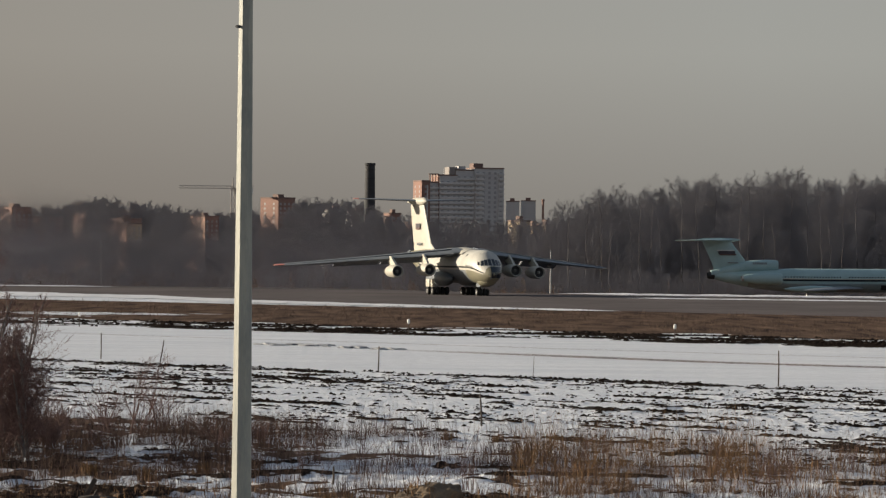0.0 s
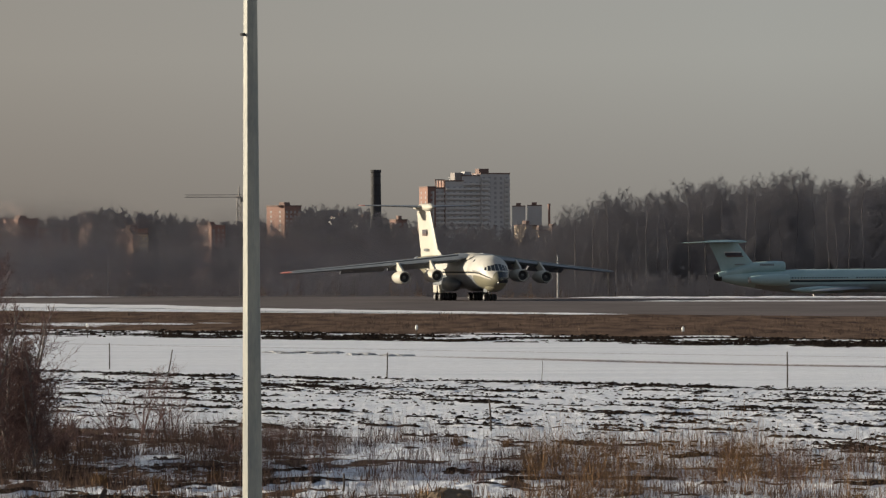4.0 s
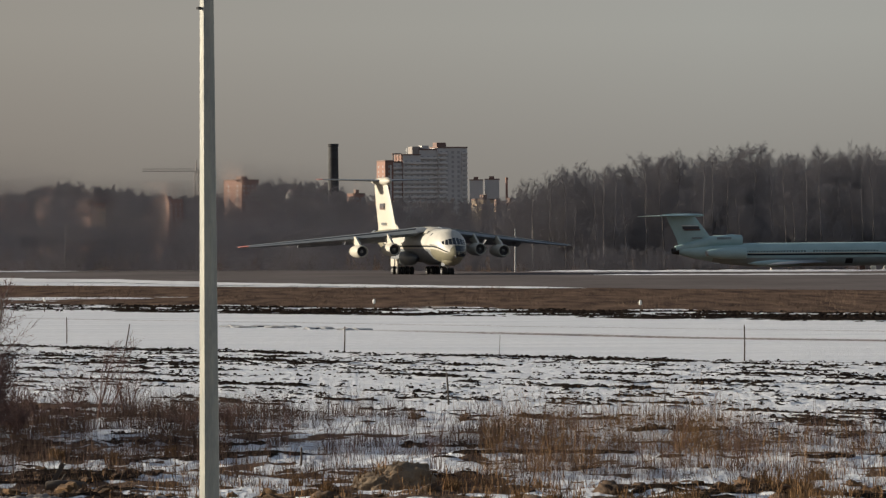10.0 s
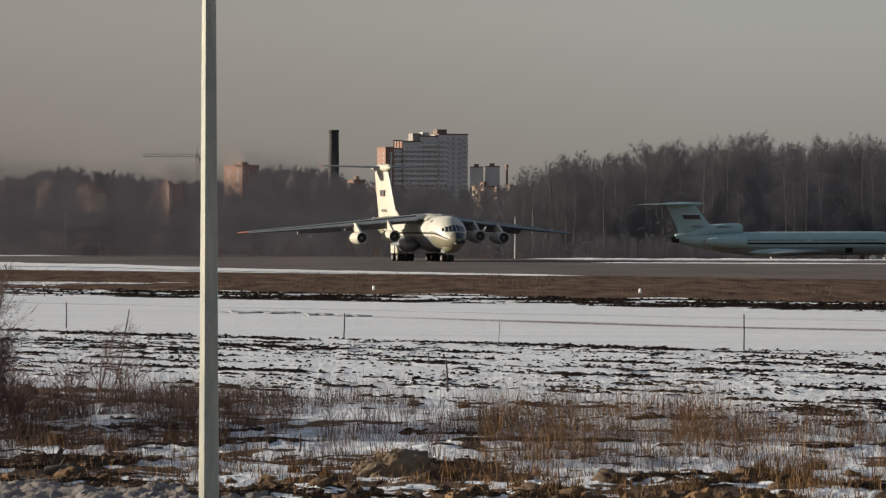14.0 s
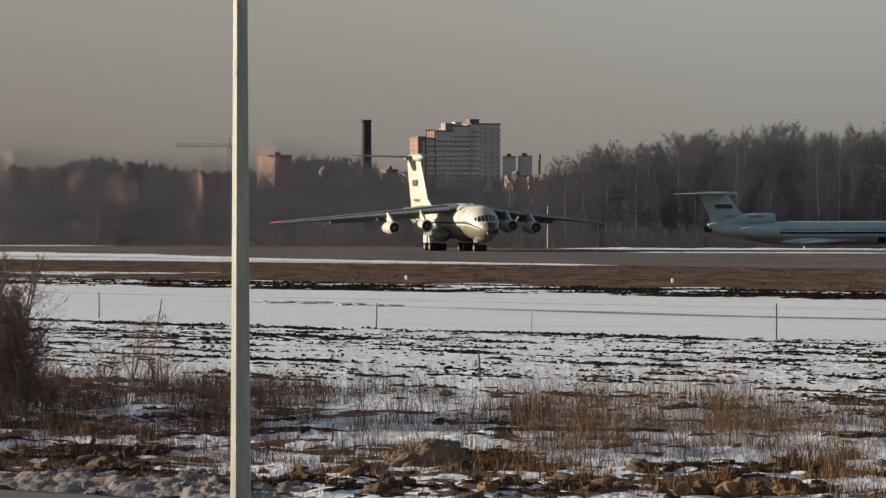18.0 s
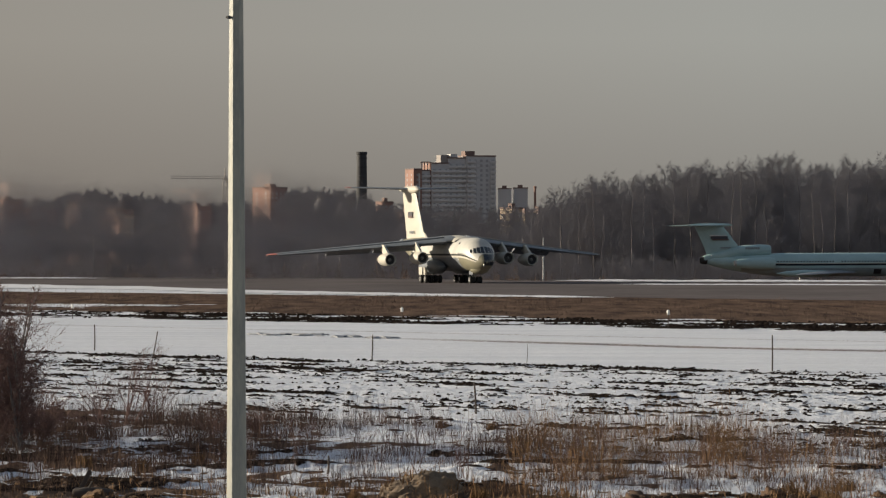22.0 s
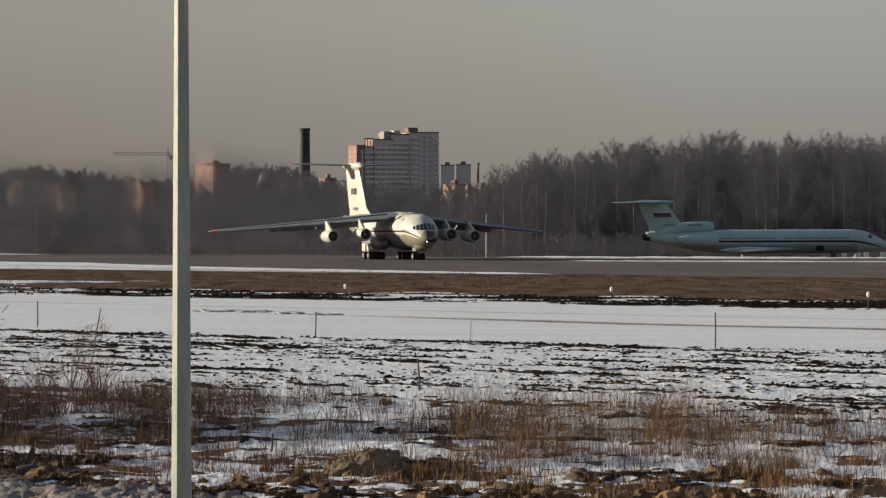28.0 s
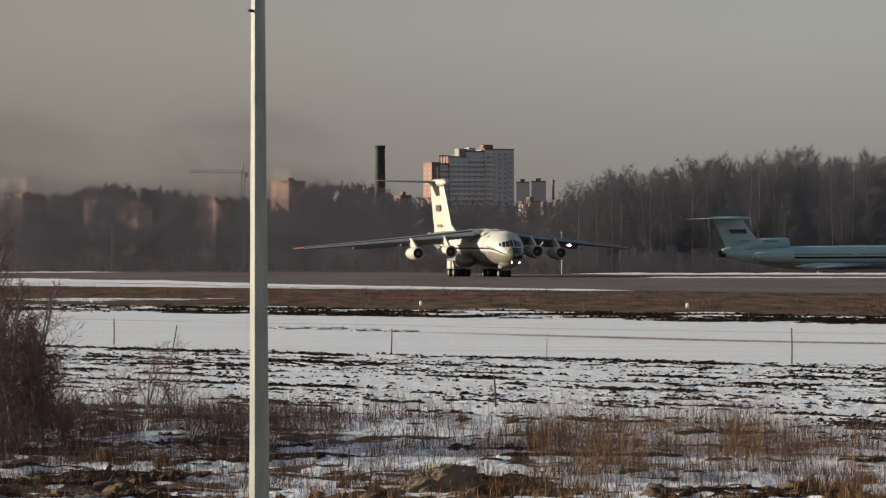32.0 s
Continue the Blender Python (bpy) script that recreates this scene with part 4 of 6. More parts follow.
# ---- stakes in the snow and marker lights ----
def stake(x, y, h, lean=0.0, r=0.03):
    s = thing("survey_stake", pose(x, y, height(x, y) - 0.05, 0, lean, random.uniform(0, 360) * 0), "thin weathered wooden stake standing in the snow", "stake", "stakes in the field")
    bm = loft([ring((0, 0, 0), r, 6, "z"), ring((0.01, 0, h * 0.5), r * 0.95, 6, "z"), ring((0, 0, h), r * 0.85, 6, "z"), ring((0, 0, h + 0.03), r * 0.4, 6, "z")])
    part("shaft", bm, M_WOOD, s)
    return s


for row in ((-19.9, 203.0, 1.3), (-5.62, 182.0, 1.22, 1.5), (11.0, 167.0, 1.5), (-0.7, 124.0, 1.0, -3), (-16.5, 197.0, 1.1, 10), (1.15, 176.0, 0.95, 3, 0.012), (-3.77, 91.0, 0.42, 2, 0.026)):
    stake(*row)


def marker_light(x, y):
    m = thing("marker_light", pose(x, y, height(x, y) - 0.05), "white-headed edge marker light on a thin post", "marker light", "edge marker lights")
    part("post", rod((0, 0, 0), (0, 0, 0.82), 0.03, 0.025), M_WOOD, m)
    part("head", loft([ring((0, 0, z), r, 12, "z") for z, r in ((0.8, 0.05), (0.83, 0.09), (1.02, 0.095), (1.1, 0.06), (1.12, 0.02))]), M_MARKER, m, "white lamp head")


for x, y in ((-6.5, 275.0), (10.55, 259.0), (25.3, 246.0), (-30.6, 296.0)):
    marker_light(x, y)


def mast(x, y, h, zb=0.0, r=0.14, mat=None):
    m = thing("thin_mast", pose(x, y, zb), "thin pale metal mast beyond the taxiway", "mast", "masts beyond the taxiway")
    part("pole", rod((0, 0, 0), (0, 0, h), r, r * 0.6), mat or M_HUB, m)
    part("top_fitting", box(-r, r, -0.1, 0.1, h, h + 0.2, 0.03), mat or M_HUB, m)


mast(6.8, 646.0, 6.6)
mast(-72.0, 732.0, 9.5, -1.6, 0.07, M_BARK_B)
mast(-48.5, 731.0, 8.0, -1.6, 0.07, M_BARK_B)


# ---- far buildings ----
PANE_W, PANE_H = 1.5, 1.5


def slab(x0, x1, y0, y1, z0, z1):
    """A sharp-edged concrete slab."""
    return box(x0, x1, y0, y1, z0, z1)


def pane_mesh():
    bm = slab(-PANE_W / 2, PANE_W / 2, -0.06, 0.06, 0, PANE_H)
    me = bpy.data.meshes.new("window")
    bm.to_mesh(me)
    bm.free()
    me.materials.append(M_PANE)
    return me


PANE = pane_mesh()


def shared(name, me, parent, m):
    ob = new(name, me)
    ob.parent = parent
    ob.matrix_basis = m
    return ob


def block(parent, x0, x1, y0, y1, top, wall_mat, side_mat, storey=2.85, first=0, cols=4, bands=(), windows=True):
    """A panel-built section: walls, cornice, windows by storey, balcony bands."""
    w = part("wall", slab(x0, x1, y0, y1, 0, top), wall_mat, parent)
    # side_mat often carries the low sun's warm light as colour
    part("side_wall", slab(x0 - 0.12, x0 - 0.005, y0 + 0.05, y1 - 0.05, 0, top - 0.2), side_mat, w, "end wall, often coloured as if sunlit")
    part("cornice", slab(x0 - 0.2, x1 + 0.2, y0 - 0.25, y1 + 0.2, top, top + 0.7), M_REDTRIM, w, "dark red cornice")
    floors = int((top - 1.0) / storey)
    for f in range(first, floors):
        z = 0.9 + f * storey
        if windows:
            for k in range(cols):
                x = x0 + (x1 - x0) * (k + 0.5) / cols
                shared("window", PANE, w, pose(x, y0 - 0.02, z))
            if (y1 - y0) > 8:
                for k in range(2):
                    shared("window", PANE, w, pose(x0 - 0.14, y0 + (y1 - y0) * (k + 0.5) / 2, z, 0, 0, 90))
        for a, b in bands:
            part("balcony", slab(a, b, y0 - 1.2, y0 - 0.01, z - 0.5, z + 0.75), M_PALE, w, "pale balcony front")
    return w


apartments = thing("apartment_building", pose(-2.5, 2440, -1.6, 0, 0, 20), "tall stepped grey panel apartment building with balconies", "building")
block(apartments, -18, 0, 0, 15, 61.2, M_PANEL, M_PALE, first=8, cols=5, bands=((-17.8, -12.6), (-3.6, -0.1)))
block(apartments, -29.4, -18, 1.5, 15, 60.0, M_PANEL, M_BRICK, first=8, cols=3, bands=((-29.2, -18.2),))
block(apartments, -40.5, -29.4, -1.0, 14, 56.8, M_PANEL, M_BRICK, first=8, cols=3, bands=((-40.3, -29.6),))
block(apartments, -46.5, -40.5, 0.5, 14, 52.6, M_PANEL, M_PALE, first=8, cols=2, bands=((-46.3, -40.7),))
block(apartments, -51.5, -46.5, -1.5, 14, 53.2, M_BRICK, M_BRICK, first=8, cols=1)
part("roof_house", slab(-18, -12, 3, 10, 61.9, 64.4), M_REDTRIM, apartments, "dark red roof house")
part("roof_house", slab(-27, -23, 3, 10, 60.7, 62.6), M_PANEL, apartments)
part("roof_house", slab(-33.5, -28.5, 2, 10, 57.5, 62.0), M_CRANE, apartments, "pale stair tower")
for x in (-46, -44.2, -42.4, -40.8):
    part("roof_column", slab(x, x + 0.5, 1, 1.6, 53.3, 57.4), M_REDTRIM, apartments)
part("roof_beam", slab(-46.4, -40.2, 0.8, 1.8, 57.4, 58.0), M_REDTRIM, apartments)
part("aerial", rod((-36, 5, 57.5), (-36, 5, 61), 0.12, 0.06), M_STEEL, apartments)
part("pipe", rod((-48.3, -2.0, 0), (-48.3, -2.0, 51), 0.5), M_PALE, apartments, "pale vertical shaft")

TOWN_EAST = (
        ("grey panel", 3.5, 3000, 0, 9.5, 12, 48.6, M_PANEL, M_PANEL, 3), ("grey panel", 15.0, 3010, 0, 10.5, 12, 49.2, M_PANEL, M_PANEL, 3),
        ("yellow plaster", 8.0, 1900, 38, 6, 9, 23.5, M_YELLOW, M_YELLOW, 2), ("yellow plaster", 14.5, 1930, 38, 7, 10, 21.5, M_YELLOW, M_YELLOW, 2), ("yellow plaster", 20.5, 1950, 38, 5, 9, 22.5, M_YELLOW, M_YELLOW, 2),
)
TOWN_WEST = (
        ("brick", -306, 2600, 45, 16, 15, 36.0, M_BRICK, M_PINK, 4), ("brick", -322, 2620, 45, 11, 13, 34.5, M_BRICK, M_PINK, 3),
        ("brick", -285, 2600, 45, 13, 16, 30.0, M_BRICK, M_PINK, 3), ("yellow plaster", -226, 2500, 50, 13, 20, 25.5, M_YELLOW, M_PINK, 3),
        ("brick", -242, 2660, 45, 16, 14, 30.0, M_BRICK, M_PINK, 4), ("brick", -270, 2700, 45, 13, 14, 33.0, M_PANEL, M_PINK, 3),
        ("brick", -186, 2600, 48, 12, 18, 31.5, M_BRICK, M_PINK, 3), ("brick", -139, 2600, 45, 14, 17, 43.5, M_BRICK, M_BRICK, 4), ("grey panel", -108, 2650, 25, 14, 12, 37.0, M_PANEL, M_PANEL, 4),
        ("grey panel", -88, 2500, 25, 12, 12, 34.0, M_PANEL, M_PANEL, 4), ("brick", -62, 2300, 30, 6, 9, 31.0, M_BRICK, M_BRICK, 2), ("brick", -48, 2200, 30, 6, 9, 25.0, M_REDTRIM, M_BRICK, 2))
for name, x, y, turn, w, d, top, front, side, cols in TOWN_EAST + TOWN_WEST:
    h = thing("apartment_block", pose(x, y, -1.6, 0, 0, turn), "distant %s apartment block behind bare trees" % name, "building", "distant apartment blocks")
    block(h, -w / 2, w / 2, 0, d, top + 1.6, front, side, first=max(0, int(top / 2.85) - 5), cols=cols, windows=y < 2900)
    part("roof_house", slab(-w * 0.2, w * 0.15, d * 0.3, d * 0.6, top + 2.3, top + 4.2), M_REDTRIM, h)

chim = thing("chimney", pose(-76.8, 2300, -1.6), "tall sooty dark chimney stack", "chimney")
part("shaft", loft([ring((0, 0, z), r, 20, "z") for z, r in ((0, 3.6), (30, 3.1), (56, 2.75), (60.6, 2.7), (60.6, 2.2), (58, 2.2))]), M_CHIM, chim)
for z in (46, 52, 57):
    part("iron_band", loft([ring((0, 0, z), 2.95, 20, "z"), ring((0, 0, z + 0.5), 2.95, 20, "z")]), M_DARK, chim)
part("collar", loft([ring((0, 0, z), r, 20, "z") for z, r in ((59.2, 2.75), (59.4, 3.0), (60.7, 3.0), (60.8, 2.75))]), M_CHIM, chim)
stack2 = thing("vent_pipe", pose(25.5, 3000, -1.6), "thin brick far vent stack", "chimney")
part("shaft", rod((0, 0, 0), (0, 0, 52), 1.0, 0.8, 12), M_BRICK, stack2)
part("collar", loft([ring((0, 0, z), 1.1, 12, "z") for z in (50.5, 52.2)]), M_BRICK, stack2)


def build_crane():
    c = thing("tower_crane", pose(-173, 2600, -1.6, 0, 0, 8), "grey far tower crane with a long jib", "crane")
    for x in (-1.2, 1.2):
        for y in (-1.2, 1.2):
            part("mast_post", rod((x, y, 0), (x, y, 52), 0.2, n=6), M_CRANE, c)
    for k in range(13):
        z = 4 * k
        bm = rod((-1.2, -1.2, z), (1.2, -1.2, z + 4), 0.18, n=5)
        rod((1.2, 1.2, z), (-1.2, 1.2, z + 4), 0.18, n=5, bm=bm)
        part("mast_brace", bm, M_CRANE, c)
    part("cab", slab(0.8, 3.0, -1.2, 1.0, 48, 50.6), M_CRANE, c)
    for z, y in ((51.0, -0.8), (51.0, 0.8), (52.6, 0)):
        part("jib_chord", rod((-34, y, z), (13, y, z), 0.17, n=6), M_CRANE, c)
    for k in range(16):
        x = -33 + 2 * k
        part("jib_brace", rod((x, -0.8 if k % 2 else 0.8, 51.0), (x + 2, 0, 52.6), 0.1, n=5), M_CRANE, c)
    part("counterweight", slab(9.5, 12.5, -1.2, 1.2, 48.2, 51), M_PANEL, c)
    part("tower_head", rod((0, 0, 51), (0, 0, 58), 0.6, 0.2, 6), M_CRANE, c)


build_crane()


# ---- bare trees ----
def bare_tree(rng, h, width=0.32, limbs=24, subs=6, twigs=4, tw=0.055, start=0.28, droop=0.35, lean=0.02, wide=0.30, wander=0.012, flat=False, fine=0.16):
    """Arrays of a leafless tree 'h' high: (trunk verts, faces), (limb and twig verts, faces)."""
    def tube(vs, fs, pts, rads, k=5):
        base = len(vs)
        for p, r in zip(pts, rads):
            for i in range(k):
                a = 2 * math.pi * i / k
                vs.append((p[0] + r * math.cos(a), p[1] + r * math.sin(a), p[2]))
        for j in range(len(pts) - 1):
            for i in range(k):
                a = base + j * k + i
                b = base + j * k + (i + 1) % k
                fs.append((a, b, b + k, a + k))

    def blade(vs, fs, p, q, w0):
        d = q - p
        s = np.cross(d, rng.normal(size=3))
        s = s / (np.linalg.norm(s) + 1e-9)
        b = len(vs)
        vs.extend([tuple(p - s * w0), tuple(p + s * w0), tuple(q)])
        fs.append((b, b + 1, b + 2))

    tv, tf, cv, cf = [], [], [], []
    n = 9
    bend = rng.normal(size=(n, 2)) * wander * h
    bend = np.cumsum(bend, 0) * np.linspace(0, 1, n)[:, None] + np.linspace(0, 1, n)[:, None] * rng.normal(size=2) * lean * h
    axis = [np.array((bend[i, 0], bend[i, 1], h * i / (n - 1))) for i in range(n)]
    tube(tv, tf, axis, [width * 0.5 * (1 - 0.93 * i / (n - 1)) + min(0.012, 0.12 * width) for i in range(n)], 6)
    for k in range(limbs):
        f = start + (0.97 - start) * (k + rng.random()) / limbs
        i = min(int(f * (n - 1)), n - 2)
        g = f * (n - 1) - i
        p = axis[i] * (1 - g) + axis[i + 1] * g
        az = rng.random() * 6.283
        ln = h * (wide * (1 - f) ** 0.7 + 0.05) * (0.7 + 0.6 * rng.random())
        up = 0.75 + 0.7 * rng.random()
        d = np.array((math.cos(az), math.sin(az), up))
        d /= np.linalg.norm(d)
        q1 = p + d * ln * 0.55
        d2 = d + np.array((0, 0, 0.3))
        q2 = q1 + d2 / np.linalg.norm(d2) * ln * 0.45
        r = width * 0.16 * (1 - f) + tw * 0.55
        if flat:
            blade(cv, cf, p, q1 + (q1 - p) * 0.4, r)
            blade(cv, cf, p + (q1 - p) * 0.7, q2, r * 0.6)
        else:
            tube(cv, cf, [p, q1, q2], [r, r * 0.6, r * 0.2], 3)
        for s in range(subs):
            t = 0.25 + 0.75 * rng.random()
            o = p + (q1 - p) * (t / 0.55) if t < 0.55 else q1 + (q2 - q1) * ((t - 0.55) / 0.45)
            v = d * 0.6 + rng.normal(size=3) * 0.6 + np.array((0, 0, 0.35))
            v /= np.linalg.norm(v)
            e = o + v * ln * (0.22 + 0.25 * rng.random())
            blade(cv, cf, o, e, tw * 0.8)
            for w in range(twigs):
                m = o + (e - o) * (0.3 + 0.7 * rng.random())
                v2 = v * 0.5 + rng.normal(size=3) * 0.7
                v2[2] -= droop * rng.random()
                blade(cv, cf, m, m + v2 * ln * fine * (0.6 + 0.8 * rng.random()), tw * 0.6)
    return (tv, tf), (cv, cf)


rng = np.random.default_rng(5)


def tree_top(px_angle):
    """Height of the wood's edge along the sweep of the eastern wood."""
    return float(np.interp(px_angle, [0.010, 0.016, 0.024, 0.030, 0.041, 0.049, 0.055, 0.060, 0.066, 0.071, 0.080, 0.090, 0.097, 0.110],
                           [15.5, 19.0, 22.0, 20.5, 22.8, 24.2, 22.6, 23.6, 25.0, 25.3, 23.2, 25.2, 24.8, 25.0]))


# single birches at the wood's edge
VARIANTS = []
for k in range(6):
    tr, cr = bare_tree(rng, 20.0, 0.26, 30, 9, 12, 0.022, 0.33, 1.0, flat=True, fine=0.24)
    b = thing("birch_tree", pose(0, 0, 0), "bare birch with a pale trunk at the edge of the wood", "tree", "birches at the edge of the wood")
    raw("trunk", tr[0], tr[1], M_BARK_B, b, True)
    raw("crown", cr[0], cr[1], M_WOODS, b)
    VARIANTS.append(b)
for k in range(30):
    ang = 0.0105 + 0.100 * (k + 0.9 * rng.random()) / 30
    y = 770 + 34 * rng.random()
    h = tree_top(ang) * (0.80 + 0.18 * rng.random()) * (1.0 if k % 4 else 0.75)
    m = pose(ang * y, y, -1.7, 0, 0, 360 * rng.random()) @ Matrix.Diagonal((h / 20, h / 20, h / 20, 1))
    if k < 6:
        VARIANTS[k].matrix_basis = m
    else:
        c = copy_thing(VARIANTS[k % 6], pose(ang * y, y, -1.7, 0, 0, 360 * rng.random()))
        c.scale = (h / 20,) * 3


def woods(name, spots, mat, label, seed, tw, kinds=8, **kw):
    """Many bare trees joined into one body of woodland."""
    r = np.random.default_rng(seed)
    kit = []
    for k in range(kinds):
        tr, cr = bare_tree(r, 20.0, 0.3, tw=tw, **kw)
        v = np.array(tr[0] + cr[0])
        f = [(q[0], q[1], q[2]) for q in tr[1]] + [(q[0], q[2], q[3]) for q in tr[1]] + [tuple(i + len(tr[0]) for i in q) for q in cr[1]]
        kit.append((v, np.array(f)))
    V, F, n = [], [], 0
    for i, (x, y, z, h) in enumerate(spots):
        v, f = kit[i % kinds]
        a, s = r.random() * 6.283, h / 20
        ca, sa = math.cos(a), math.sin(a)
        w = np.stack([(v[:, 0] * ca - v[:, 1] * sa) * s + x, (v[:, 0] * sa + v[:, 1] * ca) * s + y, v[:, 2] * s + z], 1)
        V.append(w)
        F.append(f + n)
        n += len(v)
    ob = raw(name, np.concatenate(V).tolist(), np.concatenate(F).tolist(), mat)
    return tagged(ob, label, "trees", kind="stuff")


spots = []
for row in range(7):
    for k in range(33):
        ang = 0.008 + 0.112 * (k + rng.random()) / 30
        y = 800 + 9 * row + 6 * rng.random()
        spots.append((ang * y, y, -1.7, tree_top(ang) * (0.80 + 0.18 * rng.random() + 0.005 * row)))
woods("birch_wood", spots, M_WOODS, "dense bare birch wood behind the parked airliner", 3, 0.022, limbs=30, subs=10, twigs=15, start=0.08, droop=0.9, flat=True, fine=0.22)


def far_top(ang):
    """Height of the belt of trees before the town, as it stands 1250 m off."""
    return float(np.interp(ang, [-0.13, -0.107, -0.100, -0.088, -0.078, -0.056, -0.050, -0.036, -0.030, -0.010, 0.010, 0.02], [21.5, 22.0, 23.6, 23.2, 20.4, 20.4, 24, 23.6, 20.2, 18.7, 18.4, 19.5]))


spots = []
for row in range(5):
    for k in range(42):
        ang = -0.135 + 0.15 * (k + rng.random()) / 42
        y = 1150 + 60 * row + 40 * rng.random()
        top = far_top(ang)
        for gap, half, low in ((-0.1165, 0.0030, 0.70), (-0.1075, 0.0032, 0.60), (-0.0903, 0.0040, 0.48), (-0.0713, 0.0032, 0.60), (-0.0553, 0.0026, 0.80)):
            if abs(ang - gap) < half:
                top *= low
        spots.append((ang * y, y, -1.7, ((top - 6.7) * y / 1250 + 6.7) * (0.91 + 0.13 * rng.random())))
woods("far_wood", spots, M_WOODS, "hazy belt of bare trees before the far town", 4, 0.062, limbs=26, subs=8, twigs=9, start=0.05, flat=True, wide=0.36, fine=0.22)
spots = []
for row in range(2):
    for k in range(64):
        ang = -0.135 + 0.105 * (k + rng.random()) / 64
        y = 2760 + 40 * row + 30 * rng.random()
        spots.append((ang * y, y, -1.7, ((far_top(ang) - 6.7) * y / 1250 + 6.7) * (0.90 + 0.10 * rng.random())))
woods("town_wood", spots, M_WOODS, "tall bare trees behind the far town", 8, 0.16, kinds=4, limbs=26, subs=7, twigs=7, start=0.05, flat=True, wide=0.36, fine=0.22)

# scrub in front of the woods
spots = []
for k in range(130):
    ang = -0.135 + 0.15 * (k + rng.random()) / 130
    y = 1110 + 25 * rng.random()
    spots.append((ang * y, y, -1.7, 8.5 + 4 * rng.random()))
for k in range(520):
    ang = -0.13 + 0.25 * rng.random()
    y = (735 if ang < -0.005 else 745) + 30 * rng.random()
    spots.append((ang * y, y, -1.7, 5.0 * (0.5 + 0.7 * rng.random())))
woods("scrub_belt", spots, M_WOODS, "low reddish-brown scrub along the far edge", 6, 0.16, kinds=5, limbs=14, subs=5, twigs=4, start=0.03, flat=True, wide=0.5, fine=0.25)

spots = []
for k in range(190):
    ang = 0.006 + 0.112 * rng.random()
    y = 782 + 36 * rng.random()
    spots.append((ang * y, y, -1.7, 6.5 + 6 * rng.random()))
woods("undergrowth", spots, M_WOODS, "grey-brown undergrowth between the birch trunks", 7, 0.13, kinds=5, limbs=13, subs=5, twigs=4, start=0.03, flat=True, wide=0.45, fine=0.25)


# ---- snow left on the edges of the taxiway ----
def snow_bank(x0, x1, yfun, width, h, seed, label, base=0.13):
    xs = np.arange(x0, x1, 0.3)
    prof = 7
    V, F = [], []
    hv = 0.9 * fbm(xs / 2.6, xs * 0 + seed, seed) + 0.2 * (fbm(xs / 0.6, xs * 0 + seed, seed + 9, 3) - 0.5) - 0.12
    wv = fbm(xs / 11.0, xs * 0 + seed, seed + 3) + 0.5 * (fbm(xs / 1.4, xs * 0 + seed, seed + 5, 3) - 0.5)
    for i, x in enumerate(xs):
        f = min(1.0, (x - x0) / 6, (x1 - x) / 6)
        w = width(x) * max(0.08, 0.5 + wv[i]) * max(f, 0.02)
        for k in range(prof):
            t = k / (prof - 1)
            V.append((x, yfun(x) + (t - 0.5) * w, base + h * (0.35 + hv[i]) * max(f, 0) * math.sin(math.pi * t) ** 0.7))
    for i in range(len(xs) - 1):
        for k in range(prof - 1):
            a = i * prof + k
            F.append((a, a + prof, a + prof + 1, a + 1))
    tagged(raw("snow_bank", V, F, M_SNOW, None, True), label, "snow bank", "snow banks along the taxiway")


snow_bank(-120, 12, lambda x: edge_y(NEAR_EDGE, x) - 0.30 * max(0.0, 24 - x), lambda x: 4 + 0.50 * max(0.0, 24 - x), 0.13, 3, "long bank of ploughed snow along the taxiway's near edge", 0.06)
snow_bank(8, 130, lambda x: edge_y(FAR_EDGE, x) - 2, lambda x: 9.0, 0.22, 5, "thin bank of old snow on the taxiway's far edge")
snow_bank(16, 130, lambda x: 575 - 0.36 * x, lambda x: 9.0, 0.12, 6, "thin patch of old snow lying on the asphalt", 0.17)
snow_bank(44, 130, lambda x: edge_y(NEAR_EDGE, x) + 24, lambda x: 7.0, 0.08, 7, "thin patch of old snow lying on the asphalt", 0.15)
snow_bank(12, 60, lambda x: edge_y(FAR_EDGE, x) - 17, lambda x: 7.0, 0.06, 8, "thin patch of old snow lying on the asphalt")
snow_bank(-100, -66, lambda x: 700 + 0 * x, lambda x: 10.0, 0.2, 9, "thin patch of old snow lying on the asphalt")


# ---- dry grass and weeds ----
def blades(name, pts, mat, label, seed, w, curl=0.25):
    """Bent tapering blades of straw: rows of x, y, z, height."""
    r = np.random.default_rng(seed)
    n = len(pts)
    p = np.array(pts)
    az = r.random(n) * 6.283
    lean = curl * r.normal(size=n)
    d = np.stack([np.cos(az), np.sin(az)], 1)
    face = r.random(n) * 6.283
    s = np.stack([np.cos(face), np.sin(face), np.zeros(n)], 1)
    V = np.zeros((n, 5, 3))
    for k, (f, bend, ww) in enumerate(((0, 0, 1.0), (0.55, 0.35, 0.7), (1.0, 1.0, 0.0))):
        c = p[:, :3].copy()
        c[:, 2] += p[:, 3] * f * np.sqrt(np.maximum(0.2, 1 - (lean * bend) ** 2))
        c[:, :2] += d * (p[:, 3] * lean * bend)[:, None]
        if k < 2:
            V[:, 2 * k] = c - s * w * ww
            V[:, 2 * k + 1] = c + s * w * ww
        else:
            V[:, 4] = c
    b = np.arange(n) * 5
    F = [tuple(q) for q in np.stack([b, b + 1, b + 3, b + 2], 1).tolist()] + [tuple(q) for q in np.stack([b + 2, b + 3, b + 4], 1).tolist()]
    return tagged(raw(name, V.reshape(-1, 3).tolist(), F, mat), label, "grass", kind="stuff")


